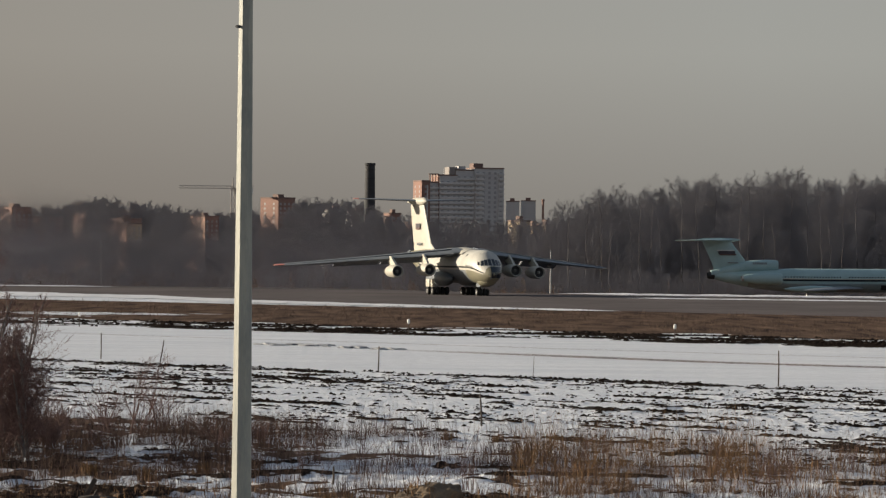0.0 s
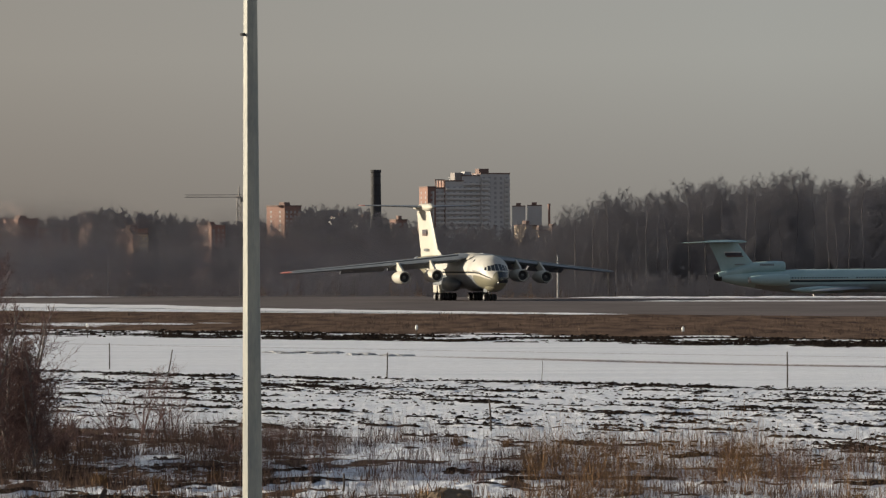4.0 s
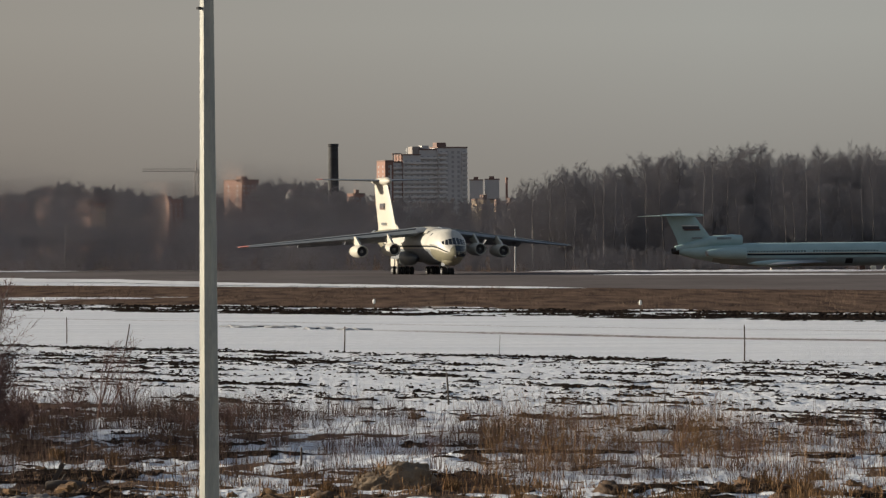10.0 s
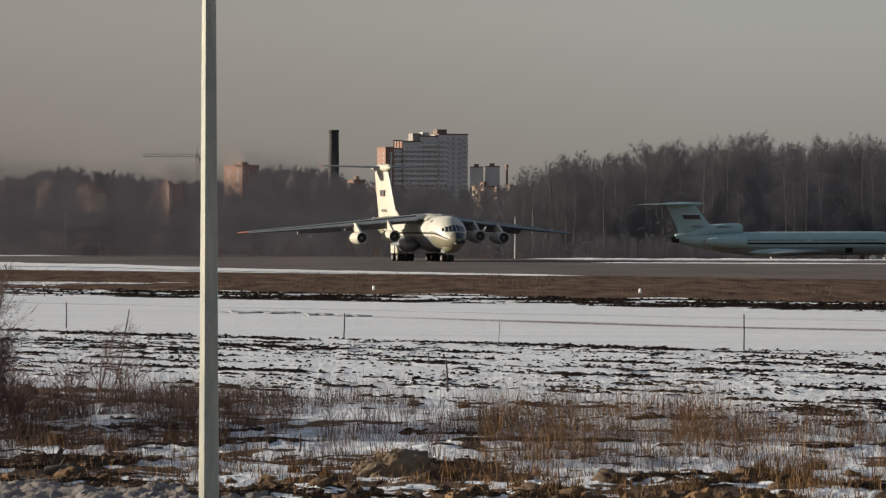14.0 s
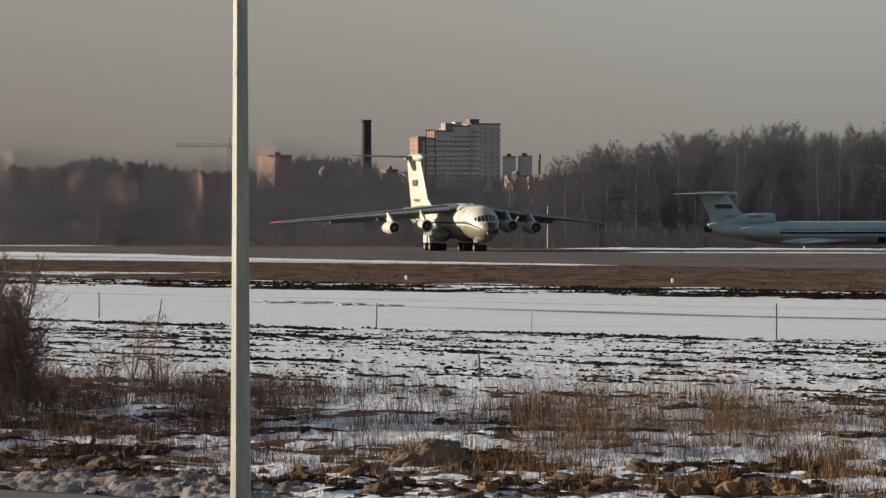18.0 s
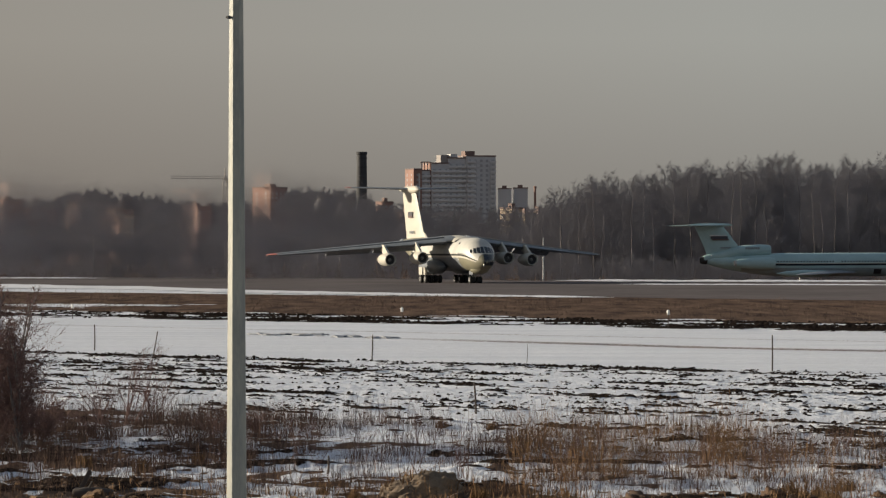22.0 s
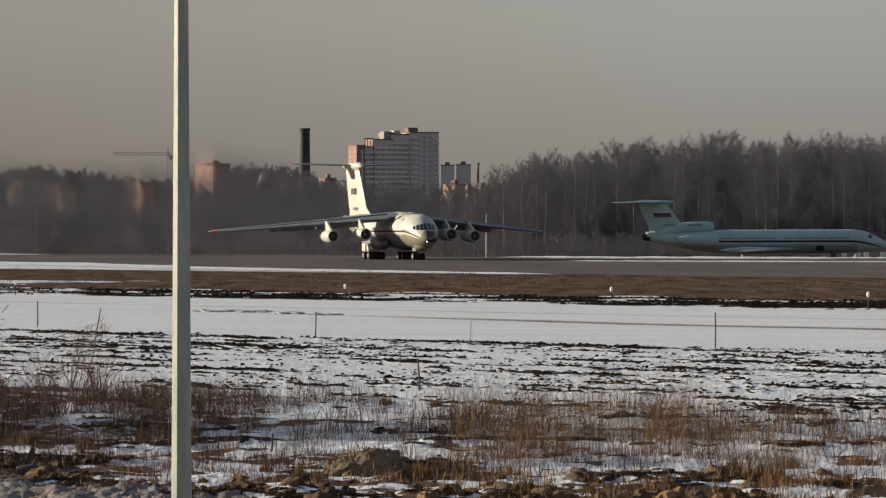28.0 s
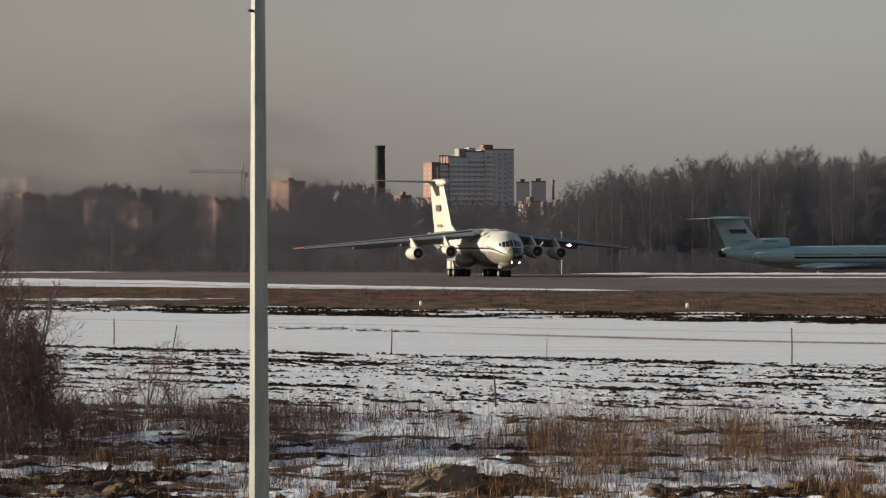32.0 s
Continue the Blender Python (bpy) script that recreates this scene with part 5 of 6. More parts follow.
def scatter(n, x0, x1, y0, y1, h0, h1, keep=None, seed=0, tall=None):
    r = np.random.default_rng(seed)
    x, y = x0 + (x1 - x0) * r.random(n), y0 + (y1 - y0) * r.random(n)
    h = h0 + (h1 - h0) * r.random(n) ** 2.0
    if keep is not None:
        k = r.random(n) < keep(x, y)
        x, y, h = x[k], y[k], h[k]
    if tall is not None:
        h = h * tall(x, y)
    z = land(x, y)[0]
    return np.stack([x, y, z - 0.02, h], 1).tolist()


ragged = lambda a, b, seed: (lambda x, y: 0.30 + 1.25 * smooth01(fbm(x / a, y / b, seed, 4), 0.34, 0.70))
blades("straw_thicket", scatter(27000, 0.2, 8.6, 87, 113, 0.10, 1.30, lambda x, y: smooth01(fbm(x / 0.50, y / 1.5, 101, 4), 0.46, 0.57) * (1 - smooth01(x / y, 0.058, 0.072)), 1, ragged(0.35, 1.1, 107)), M_DRY, "thick stand of tall dry brown straw in the snow", 1, 0.0042, 0.8)
blades("roadside_straw", scatter(7500, 5.0, 11.5, 76.5, 104, 0.12, 0.95, lambda x, y: smooth01(fbm(x / 0.9, y / 2.5, 103, 3), 0.42, 0.6), 7, ragged(0.4, 1.2, 109)), M_DRY, "loose stand of dry brown straw near the verge", 7, 0.0055, 0.6)
blades("dry_weeds", scatter(82000, -15, 15, 84, 120, 0.1, 0.85, lambda x, y: smooth01(fbm(x / 1.6, y / 4, 111, 3), 0.40, 0.58) * (x + y < 116), 2, ragged(0.8, 2.0, 113)), M_STALK, "thin dead weed stalks standing in the snow", 2, 0.0042, 0.4)
blades("brown_thicket", scatter(28000, -17, -4.5, 92, 126, 0.12, 0.70, lambda x, y: smooth01(fbm(x / 1.8, y / 4, 121, 3), 0.38, 0.54) * (x + y < 117), 3), M_STALK, "dense dark brown dead grass and brush", 3, 0.0055, 0.45)
blades("grass_tufts", scatter(20000, -13, 13, 72, 96, 0.05, 0.32, lambda x, y: 0.6 * (land(x, y)[2] > 0.45) + 0.3 * smooth01(fbm(x / 1.3, y / 1.6, 131, 3), 0.50, 0.62), 4), M_DRY, "short tufts of dry grass among clods", 4, 0.008, 0.5)
blades("verge_grass", scatter(16000, 0.2, 9.5, 73.5, 82, 0.06, 0.34, lambda x, y: smooth01(fbm(x / 0.8, y / 1.6, 139, 3), 0.46, 0.58), 8, ragged(0.4, 1.0, 145)), M_TUFT, "matted orange-brown grass among the boulders", 8, 0.008, 0.7)
blades("brown_tufts", scatter(5200, -6.5, 2.5, 80.5, 88, 0.10, 0.42, lambda x, y: smooth01(fbm(x / 0.7, y / 1.0, 137, 3), 0.52, 0.62), 6), M_DRY, "brown tufts of grass round the soil heap", 6, 0.008, 0.45)


def small_clods(name, n, x0, x1, y0, y1, label, seed, r0, r1, level=0.6, zone=None, mat=None):
    """Thousands of small lumps of turned soil, each a rough faceted stone, where the soil lies bare."""
    q = np.random.default_rng(seed)
    x, y = x0 + (x1 - x0) * q.random(n), y0 + (y1 - y0) * q.random(n)
    z, mud, _ = land(x, y)
    k = mud > level
    if zone:
        k &= (q.random(n) < zone(x, y)) & ((x + y) * R2 > 79) & ((x + y) * R2 < 126)
    x, y, z = x[k], y[k], z[k]
    n = len(x)
    base = np.array([(0, 0, 1.0), (0.94, 0, 0.4), (0.29, 0.9, 0.4), (-0.76, 0.55, 0.4), (-0.76, -0.55, 0.4), (0.29, -0.9, 0.4), (1.0, 0.3, -0.3), (-0.3, 1.0, -0.3), (-1.0, -0.1, -0.3), (-0.1, -1.0, -0.3)])
    tri = [(0, 1, 2), (0, 2, 3), (0, 3, 4), (0, 4, 5), (0, 5, 1), (1, 6, 2), (2, 7, 3), (3, 8, 4), (4, 9, 5), (5, 6, 1), (2, 6, 7), (3, 7, 8), (4, 8, 9), (5, 9, 6)]
    s = (r0 + (r1 - r0) * q.random(n) ** 2)
    V = base[None] * (0.65 + 0.7 * q.random((n, 10, 1))) * s[:, None, None] * np.array([1.35, 1.0, 0.85])
    V += np.stack([x, y, z + 0.02], 1)[:, None]
    F = (np.array(tri)[None] + 10 * np.arange(n)[:, None, None]).reshape(-1, 3)
    return tagged(raw(name, V.reshape(-1, 3).tolist(), F.tolist(), mat or M_SOIL), label, "soil", kind="stuff")


small_clods("field_clods", 90000, -32, 30, 96, 206, "dark clods of turned soil along the furrows", 21, 0.015, 0.058)
crumb_zone = lambda x, y: smooth01(fbm((x - y) / 3.2, (x + y) / 2.2, 151, 3), 0.50, 0.68)
small_clods("soil_crumbs", 42000, -32, 30, 98, 206, "small crumbs of soil strewn over the snow", 24, 0.012, 0.055, -1.0, crumb_zone)
small_clods("foreground_clods", 2600, -11, 11, 71, 90, "crumbled brown soil in the foreground", 25, 0.02, 0.09, 0.6, None, M_CLOD)
small_clods("bank_clods", 26000, -48, 48, 215, 330, "black clods on the dug bank beside the packed snow", 22, 0.03, 0.11)
blades("brown_meadow", scatter(110000, -75, 62, 255, 490, 0.05, 0.38, lambda x, y: ((x + y) * R2 > 211) * ((x + y) * R2 < 305) * smooth01(fbm((x - y) / 16, (x + y) / 5, 141, 3), 0.30, 0.55), 5, ragged(1.2, 9.0, 143)), M_DRY2, "flattened brown winter grass strip", 5, 0.016, 0.9)


# ---- bushes and saplings in the foreground ----
def bush(x, y, h, seed, label, stems=9, name="bush", white=False, trunk=0.022, splay=0.34, group="bushes in the snow", **kw):
    """Several splayed stems with their twigs."""
    r = np.random.default_rng(seed)
    b = thing(name, pose(x, y, height(x, y) - 0.05), label, "tree" if white else "bush", group)
    cv, cf = [], []
    for k in range(stems):
        sv, sf = [], []
        hh = h * (0.55 + 0.45 * r.random()) if k else h
        tr, cr = bare_tree(r, hh, trunk, lean=0.06, wander=0.012 if white else 0.03, **kw)
        tx, ty = r.normal(size=2) * splay
        ox, oy = r.normal(size=2) * 0.12
        for (v, f), (V, F) in ((tr, (sv, sf)), (cr, (cv, cf))):
            n = len(V)
            V.extend((p[0] + tx * p[2] * (0.6 + 0.4 * p[2] / hh) + ox, p[1] + ty * p[2] + oy, p[2] * (1 - 0.12 * (tx * tx + ty * ty))) for p in v)
            F.extend(tuple(i + n for i in q) for q in f)
        raw("stem", sv, sf, M_BARK_W if white else M_TWIG, b, True)
    raw("twig_crown", cv, cf, M_TWIG, b)


for k, (x, y, h) in enumerate(((-13.2, 101.0, 4.9), (-12.75, 103.0, 4.0), (-13.9, 104.5, 4.6), (-14.4, 102.0, 5.1), (-12.35, 104.8, 2.7), (-13.5, 99.0, 4.0), (-14.9, 105.0, 4.2), (-13.0, 106.0, 3.0), (-14.1, 108.0, 3.4), (-13.3, 105.0, 4.4), (-12.9, 100.0, 3.3), (-14.6, 99.5, 4.7), (-12.1, 103.0, 3.3), (-11.6, 101.0, 2.5), (-12.6, 106.0, 3.6))):
    bush(x, y, 1.12 * h, 200 + k, "young bare birch sapling with a thin pale trunk", 2, "birch_sapling", True, 0.09, 0.06, "birch saplings", limbs=38, subs=9, twigs=5, start=0.08, tw=0.0085)
for k, (x, y, h) in enumerate(((-10.35, 116.0, 2.3), (-9.75, 117.0, 1.6), (-11.3, 117.0, 1.7), (-12.6, 114.0, 1.5))):
    bush(x, y, h, 300 + k, "bare spreading bush with thin arching twigs", 10, splay=0.42, trunk=0.028, limbs=10, subs=4, twigs=3, start=0.2, tw=0.0055, fine=0.25, wide=0.42)
for k, (x, y, h) in enumerate(((-12.0, 112, 1.1), (-13.0, 110, 1.2), (-11.9, 107, 0.9), (-10.9, 110, 0.8), (-7.6, 110, 0.7), (-12.6, 98, 1.0), (-6.6, 112, 0.7), (-12.3, 101, 1.4), (-13.2, 103.5, 2.0), (-12.9, 106.5, 1.6), (-13.8, 98, 1.6), (-12.2, 109.5, 1.0))):
    bush(x, y, h, 330 + k, "low dense reddish-brown bare bush", 10, splay=0.5, limbs=11, subs=6, twigs=3, start=0.1, tw=0.0065, fine=0.28, wide=0.45)
r = np.random.default_rng(88)
for k in range(60):
    x = -6 + 19 * r.random()
    y = 88 + 22 * r.random()
    if x + y > 115:
        y = 90 + 8 * r.random()
    bush(x, y, 0.5 + 0.6 * r.random(), 400 + k, "dead branching weed standing in the snow", 3, "dry_weed", False, 0.014, 0.2, "dry weeds", limbs=8, subs=3, twigs=2, start=0.3, tw=0.006)


# ---- clods and heaps ----
def lump(seed, n=2):
    bm = bmesh.new()
    bmesh.ops.create_icosphere(bm, subdivisions=n, radius=1.0)
    noise.seed_set(seed)
    for v in bm.verts:
        d = v.co.normalized()
        v.co = d * (0.75 + 0.45 * noise.noise(d * 1.3 + Vector((seed, 0, 0))) + 0.40 * noise.noise(d * 3.1 + Vector((0, seed, 0))) + 0.22 * noise.noise(d * 7.0 + Vector((0, 0, seed))))
        v.co.z = v.co.z * 0.62
    return bm


LUMPS = []
for k in range(5):
    bm = lump(k + 2, 3)
    me = bpy.data.meshes.new("soil_clod")
    bm.to_mesh(me)
    bm.free()
    me.materials.append(M_CLOD)
    me.shade_smooth()
    LUMPS.append(me)
r = np.random.default_rng(77)
for k in range(110):
    x, y = -11 + 21.5 * r.random(), 71.5 + 12.5 * r.random() ** 1.4
    s = 0.08 + 0.30 * r.random() ** 2.4
    ob = new("soil_clod", LUMPS[k % 5])
    ob.matrix_basis = pose(x, y, height(x, y) - 0.02 * s, 20 * r.random(), 20 * r.random(), 360 * r.random())
    ob.scale = (s * (1 + 0.6 * r.random()), s, s)
    tagged(ob, "rough brown clod of frozen soil on the snow", "clod", "clods of soil")


def heap(x, y, w, d, h, seed):
    t = thing("soil_heap", pose(x, y, height(x, y) - 0.08), "low heap of soil overgrown with dry grass", "soil heap")
    bm = bmesh.new()
    bmesh.ops.create_icosphere(bm, subdivisions=5, radius=1.0)
    noise.seed_set(seed)
    for v in bm.verts:
        q = v.co.normalized()
        k = 0.93 + 0.16 * noise.noise(q * 1.9) + 0.10 * noise.noise(q * 5.0) + 0.05 * noise.noise(q * 13.0) + 0.03 * noise.noise(q * 29.0)
        v.co = Vector((q.x * k * w + 0.25 * max(q.z, 0) * w, q.y * k * d, max(-0.1, q.z * k * h)))
    part("soil", bm, M_HEAP, t)
    rr = np.random.default_rng(seed)
    pts = []
    for i in range(150):
        a, q = rr.random() * 6.283, math.sqrt(rr.random()) * 0.95
        pts.append((x + w * q * math.cos(a), y + d * q * math.sin(a), height(x, y) + 0.70 * h * (1 - q * q), 0.10 + 0.20 * rr.random()))
    g = blades("grass", pts, M_DRY, "", seed, 0.012, 0.5)
    for key in ("label", "category"):
        if key in g:
            del g[key]
    g.parent = t
    g.matrix_parent_inverse = t.matrix_basis.inverted()


heap(-1.62, 84.2, 0.90, 0.8, 0.60, 9)


def tuft(x, y, h, seed):
    """A dense sheaf of dry grass on its own root clump."""
    r = np.random.default_rng(seed)
    z = height(x, y)
    t = thing("grass_tuft", pose(x, y, z), "orange-brown tuft of dry grass standing in the snow", "grass tuft", "tufts of dry grass")
    pts = []
    for i in range(150):
        a, q = r.random() * 6.283, 0.42 * h * math.sqrt(r.random())
        pts.append((x + q * math.cos(a), y + q * math.sin(a), z - 0.02, h * (1.0 - 0.9 * q / h) * (0.55 + 0.5 * r.random())))
    g = blades("grass_sheaf", pts, M_TUFT, "", seed, 0.007, 0.35)
    del g["kind"], g["category"]
    g.parent = t
    g.matrix_parent_inverse = t.matrix_basis.inverted()
    bm = lump(seed, 2)
    bmesh.ops.scale(bm, vec=(0.34 * h, 0.34 * h, 0.14 * h), verts=bm.verts)
    part("root_clump", bm, M_HEAP, t)


for k, (x, y, h) in enumerate(((-1.6, 115.0, 0.42), (-0.2, 113.0, 0.36), (1.5, 76.3, 0.42), (2.0, 77.0, 0.36), (0.9, 77.8, 0.34), (-0.4, 82.5, 0.42), (-2.9, 82.2, 0.34), (-3.6, 84.5, 0.36), (5.9, 84.0, 0.5), (6.6, 82.0, 0.44), (4.9, 79.5, 0.36), (7.2, 86.0, 0.5), (-8.0, 92.5, 0.55), (-9.4, 93.5, 0.5), (-6.9, 95.0, 0.45))):
    tuft(x, y, h, 700 + k)


# boulders of frozen earth along the near verge: x, y, width, height
BOULDERS = []
for k in range(6):
    bm = lump(k + 31, 3)
    # broken faces: flatten the lump against a few planes
    rr = np.random.default_rng(500 + k)
    for _ in range(9):
        n = Vector(rr.normal(size=3).tolist()).normalized()
        d = 0.42 + 0.2 * rr.random()
        for v in bm.verts:
            over = v.co.dot(n) - d
            if over > 0:
                v.co -= n * over * 0.85
    bm.normal_update()
    me = bpy.data.meshes.new("earth_boulder")
    bm.to_mesh(me)
    bm.free()
    me.materials.append(M_ROCK)
    me.shade_smooth()
    me.set_sharp_from_angle(angle=radians(24))
    BOULDERS.append(me)
for k, (x, y, w, h) in enumerate(((-7.17, 80.7, 0.5, 0.22), (-9.07, 81.4, 0.67, 0.2), (-8.0, 81.8, 0.67, 0.25), (-4.69, 80.8, 0.55, 0.26), (-4.01, 80.8, 0.64, 0.31), (-3.67, 77.5, 0.9, 0.23), (-2.15, 74.0, 0.45, 0.34), (-1.74, 74.9, 0.41, 0.29),
                                 (-0.29, 73.9, 0.5, 0.22), (0.83, 72.9, 0.44, 0.24), (3.21, 74.1, 0.34, 0.36), (4.49, 73.0, 0.36, 0.32), (3.9, 71.8, 0.31, 0.24), (2.97, 72.4, 0.59, 0.24),
                                 (2.85, 74.7, 0.62, 0.34), (3.62, 74.6, 0.75, 0.38), (4.12, 74.3, 0.70, 0.40), (4.72, 74.5, 0.60, 0.36), (5.25, 74.8, 0.85, 0.38), (5.75, 75.0, 0.55, 0.26), (0.15, 76.2, 0.8, 0.24), (1.9, 75.6, 0.7, 0.26))):
    ob = new("earth_boulder", BOULDERS[(3 * k + k // 4) % 6])
    f = 0.52 + 0.46 * ((k * 37) % 11) / 10
    ob.matrix_basis = pose(x, y, height(x, y) + 0.10 * h * f, (k * 5) % 14 - 7, (k * 7) % 16 - 8, 147 * k)
    ob.scale = (w * 0.72 * f, w * 0.6 * f, h * 1.45 * f)
    tagged(ob, "orange-brown boulder of frozen earth on dirty snow", "boulder", "boulders of earth")


# dirty snow thrown up along the verge
def verge_bank():
    back = [(-13, 80), (-9.5, 79.0), (-8.15, 80.0), (-6.4, 79.2), (-5, 75.8), (-3, 76.6), (-1.1, 74.4), (0.3, 72.6), (1.5, 70.5)]
    front = [(-13, 75.4), (-10, 74.7), (-8.8, 73.9), (-7, 72.7), (-5, 70.5), (1.5, 67)]
    xs = np.arange(-13, -2.6, 0.05)
    V, n = [], 56
    t = np.linspace(0, 1, n + 1)
    for x in xs:
        y = edge_y(front, x) + (edge_y(back, x) - edge_y(front, x)) * t
        g = fbm(x / 0.9 + 0 * y, y / 1.3, 171, 4)
        c = fbm(x / 0.20 + 0 * y, y / 0.26, 175, 4)
        d = np.abs(fbm(x / 0.11 + 0 * y, y / 0.16, 179, 3) - 0.5)
        ends = min(1.0, (-2.6 - x) / 1.8)
        z = land(x + 0 * y, y)[0] - 0.12 + np.sin(math.pi * t) ** 0.6 * ends * (0.08 + 0.46 * (g - 0.25) + 0.20 * np.abs(c - 0.45) + 0.22 * d)
        V.extend(zip([float(x)] * (n + 1), y.tolist(), z.tolist()))
    a = (np.arange(len(xs) - 1)[:, None] * (n + 1) + np.arange(n)[None]).ravel()
    F = np.stack([a, a + n + 1, a + n + 2, a + 1], 1).tolist()
    tagged(raw("dirty_snow_bank", V, F, M_SLUSH, None, True), "rough bank of dirty ploughed snow along the verge", "snow bank", kind="stuff")


verge_bank()


def verge_road():
    """The edge of a tarred road in front of the snow bank."""
    xs = np.arange(-30, -3.4, 0.4)
    edge = np.interp(xs, [-30, -13, -10, -8.8, -7, -5, -3.4], [78.5, 75.5, 74.8, 74.0, 72.8, 70.6, 68.4]) + 0.3 * (fbm(xs / 0.8, xs * 0, 191) - 0.5)
    V, F = [], []
    for x, e in zip(xs.tolist(), edge.tolist()):
        V += [(x, 60.0, 0.22), (x, e - 1.2, 0.14), (x, e, 0.10), (x, e + 0.05, -0.15)]
    for i in range(len(xs) - 1):
        for k in range(3):
            F.append((4 * i + k, 4 * i + 4 + k, 4 * i + 5 + k, 4 * i + 1 + k))
    tagged(raw("road", V, F, M_ROAD, None, True), "dark grey tarred road edge below the snow bank", "road", kind="structure")


verge_road()


# litter on the verge: a fallen log, a leaning board, a torn white scrap
def verge_litter():
    z = height(-8.3, 84.0)
    log = thing("fallen_log", pose(-8.25, 84.0, z + 0.06, 0, 0, 4), "dark weathered log lying in the snow", "log")
    part("trunk", loft([ring((x, 0.02 * math.sin(5 * x), 0.02 * math.cos(7 * x)), r, 9, "x") for x, r in ((-0.42, 0.09), (-0.38, 0.115), (-0.1, 0.11), (0.2, 0.10), (0.4, 0.085), (0.43, 0.05))]), M_WOOD, log)
    part("branch_stub", rod((-0.1, 0, 0.08), (-0.02, -0.03, 0.24), 0.03, 0.018), M_WOOD, log)
    z = height(-8.65, 84.5)
    b = thing("leaning_board", pose(-8.65, 84.5, z - 0.04, 0, 28, 0), "dark split board leaning out of the snow", "board")
    part("plank", box(-0.05, 0.05, -0.02, 0.02, 0, 0.62, 0.006), M_WOOD, b)
    z = height(-6.85, 83.6)
    c = thing("plastic_scrap", pose(-6.85, 83.6, z - 0.01, 8, 6, 20), "crumpled white plastic scrap among the clods", "litter")
    bm = lump(71, 2)
    bmesh.ops.scale(bm, vec=(0.15, 0.1, 0.13), verts=bm.verts)
    part("sheet", bm, M_MARKER, c, smooth=False)


verge_litter()

# churned lumps on the packed snow road
q = np.random.default_rng(99)
lm = bpy.data.meshes.new("snow_lump")
bm = lump(51, 2)
bm.to_mesh(lm)
bm.free()
lm.materials.append(M_CHURN)
for cx, cy, n in ((-13.3, 240, 4), (-11.8, 240.5, 4), (-10.3, 238, 4), (-8.8, 234.5, 4), (-6.5, 231.5, 3)):
    for k in range(n):
        x, y, s = cx + 0.6 * q.normal(), cy + 0.8 * q.normal(), 0.20 + 0.22 * q.random()
        ob = new("snow_lump", lm)
        ob.matrix_basis = pose(x, y, height(x, y) + 0.05 * s, 0, 0, 360 * q.random())
        ob.scale = (s * 1.8, s * 1.4, s * 0.62)
        tagged(ob, "broken lump of snow on the packed snow road", "snow lump", "lumps of churned snow")


# ---- exhaust smoke drifting off behind the cargo jet ----
SMOKE = []


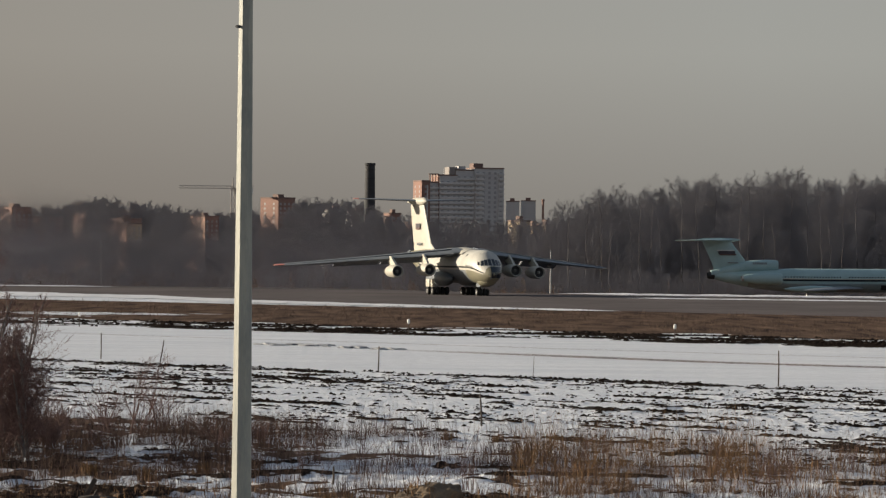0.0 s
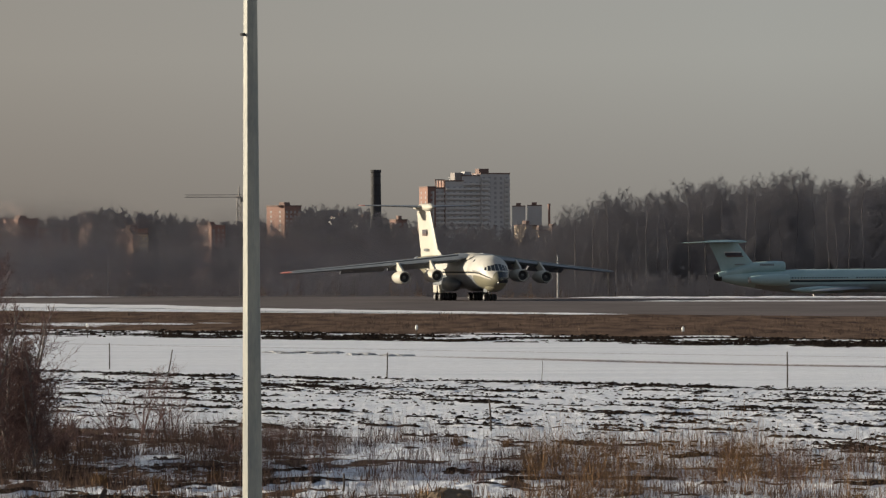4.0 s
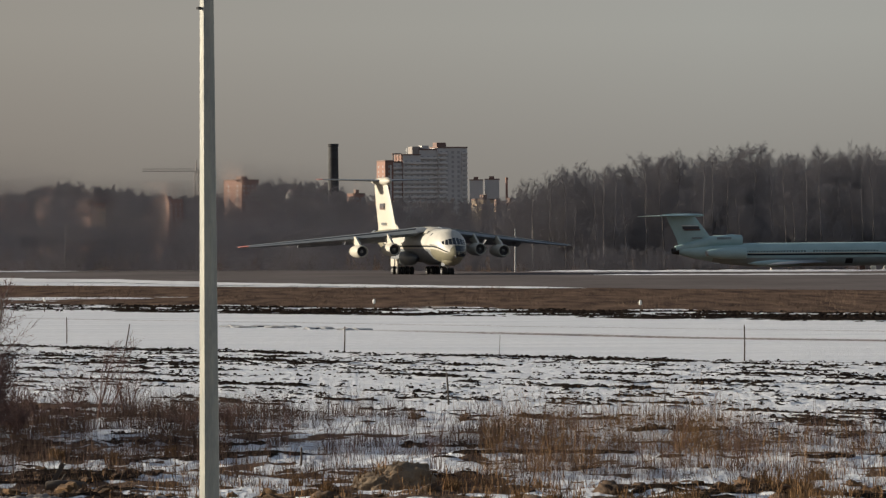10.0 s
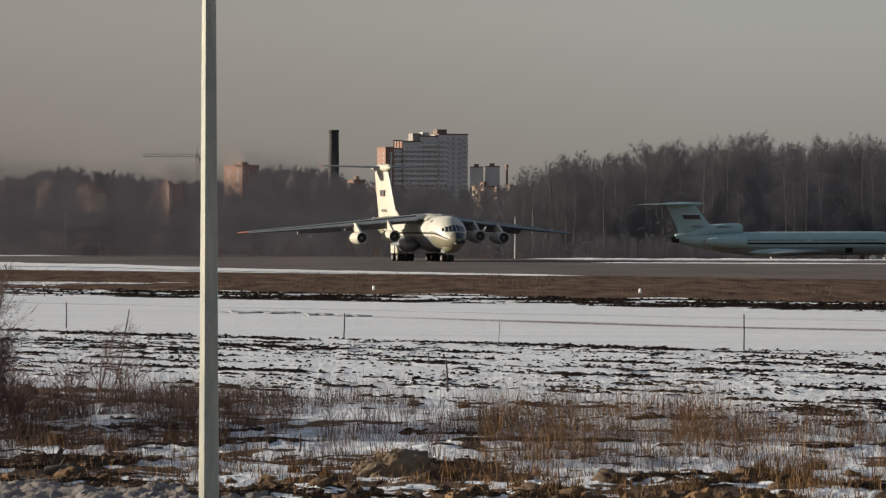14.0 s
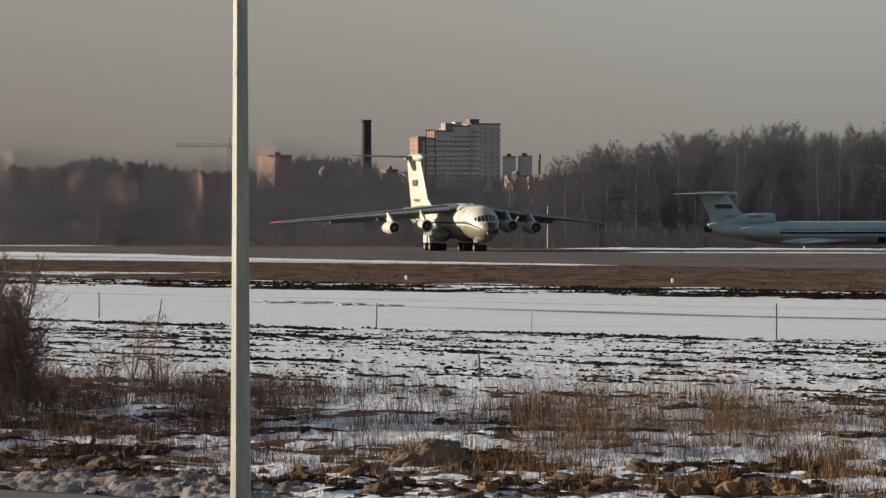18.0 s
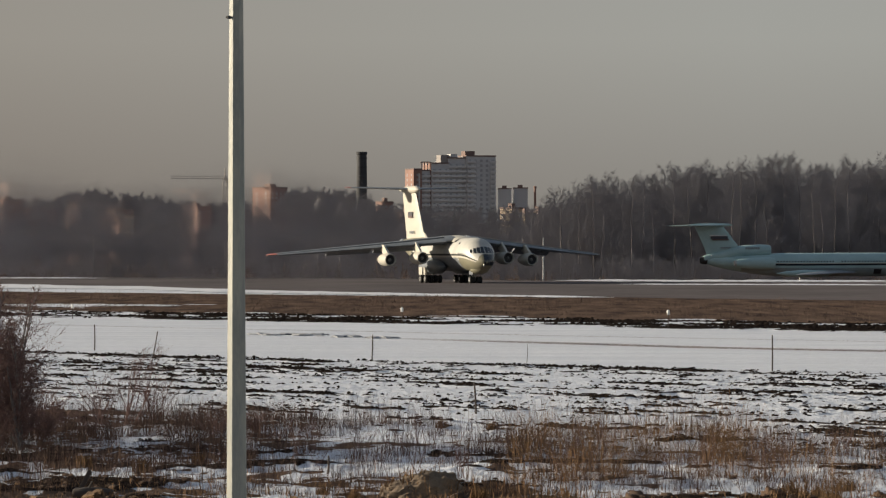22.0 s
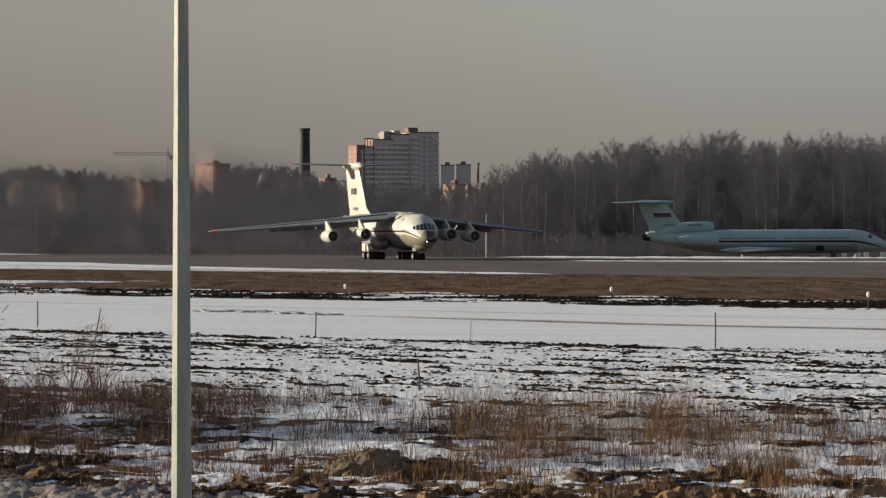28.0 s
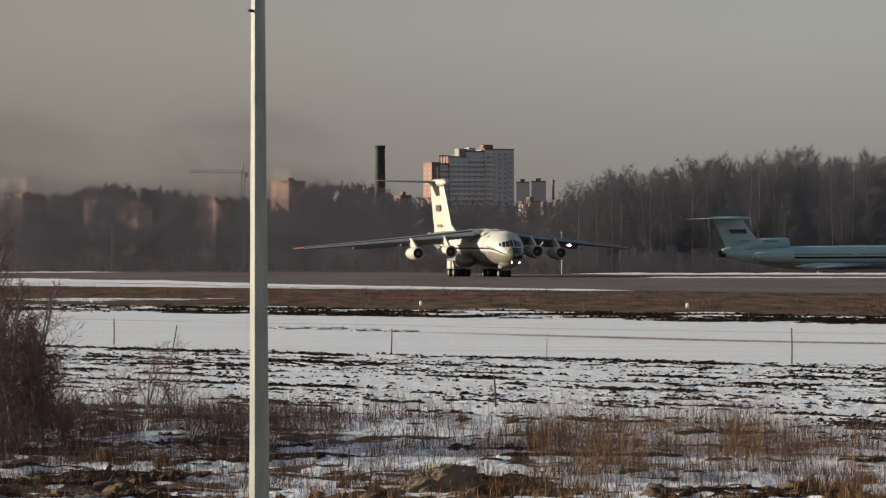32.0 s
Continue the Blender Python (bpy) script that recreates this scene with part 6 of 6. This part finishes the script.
def puff(x, y, z, rx, ry, rz, mat, seed, drift, label):
    """One billow: a swollen uneven lens that thins out to its rim; drift is its way over the whole clip."""
    bm = bmesh.new()
    noise.seed_set(seed)
    rim = [bm.verts.new((math.cos(2 * math.pi * i / 40), 0, math.sin(2 * math.pi * i / 40))) for i in range(40)]
    for side in (-1, 1):
        rows = [rim]
        for r in (0.88, 0.75, 0.6, 0.45, 0.3, 0.15):
            row = []
            for i in range(40):
                p, q = r * math.cos(2 * math.pi * i / 40), r * math.sin(2 * math.pi * i / 40)
                row.append(bm.verts.new((p, side * (1 - r * r) * (0.75 + 0.35 * noise.noise(Vector((2.2 * p, side, 2.2 * q)))), q)))
            rows.append(row)
        tip = bm.verts.new((0, side * 0.75, 0))
        for p, q in zip(rows, rows[1:]):
            for i in range(40):
                bm.faces.new((p[i], p[(i + 1) % 40], q[(i + 1) % 40], q[i]))
        for i in range(40):
            bm.faces.new((rows[-1][i], rows[-1][(i + 1) % 40], tip))
    bmesh.ops.recalc_face_normals(bm, faces=bm.faces)
    me = bpy.data.meshes.new("smoke_puff")
    bm.to_mesh(me)
    bm.free()
    me.materials.append(mat)
    me.shade_smooth()
    ob = new("smoke_puff", me)
    ob.scale = (rx, ry, rz)
    ob.location = (x, y, z)
    tagged(ob, label, "smoke", "billows of exhaust smoke", "stuff")
    SMOKE.append((ob, Vector((x, y, z)), drift))


HAZE = "thin brownish exhaust haze hanging over the far edge"
for k, (x, y, z, rx, ry, rz) in enumerate(((-40, 690, 6, 34, 8, 15), (-86, 707, 7, 38, 8, 17), (-128, 724, 7, 36, 7, 17))):
    puff(x, y, z, rx, ry, rz, M_SMOKE, 60 + k, ((0.0, Vector((3.0, 0, -5.5))), (3.0, Vector((2.4, 0, -5.0))), (6.5, Vector((1.0, 0, 0))), (16.0, Vector((-1.0, 0, 0.4))), (32.0, Vector((-3.0, 0, 0.8)))), HAZE)
for k, (x, y, z, rx, ry, rz, up) in enumerate(((-42, 674, 5, 24, 6, 12, 15), (-82, 660, 6, 29, 6, 13, 13))):
    puff(x, y, z, rx, ry, rz, M_SOOT, 80 + k, ((0.0, Vector((2, 0, 0))), (27.5, Vector((0, 0, 0.5))), (30.0, Vector((-1.5, 0, 0.35 * up))), (32.0, Vector((-3.5, 0, up)))), "dark brown exhaust smoke rising behind the jet")


# ---- what moves ----
def rolled(t):
    """Metres the cargo jet has rolled forward by t."""
    return 1.76 * max(0.0, t - 30.3) ** 2


def motions():
    way = Vector((math.sin(radians(JET_TURN)), -math.cos(radians(JET_TURN)), 0))
    times = [0.0, 30.0, 30.3] + [30.4 + 0.1 * k for k in range(17)]
    walk(cargo_jet, [(t, Matrix.Translation(JET_AT + way * rolled(t)) @ pose(0, 0, 0, 0, 0, JET_TURN)) for t in times])
    for ob, x, y, rad in JET_WHEELS:
        walk(ob, [(t, pose(x, y, rad, math.degrees(rolled(t) / rad))) for t in times])
    for ob, at, drift in SMOKE:
        walk(ob, [(t, Matrix.Translation(at + d)) for t, d in drift])
    # the lamps swing down and forward between 30.3 and 31.2 s
    for ob, x, y, z in JET_LAMPS:
        walk(ob, [(0.0, pose(x, y, z, -95)), (30.2, pose(x, y, z, -95)), (30.5, pose(x, y, z, -40)), (30.8, pose(x, y, z, -4)), (32.0, pose(x, y, z, 0, 0, 8 if x > 5 else 0))])


motions()
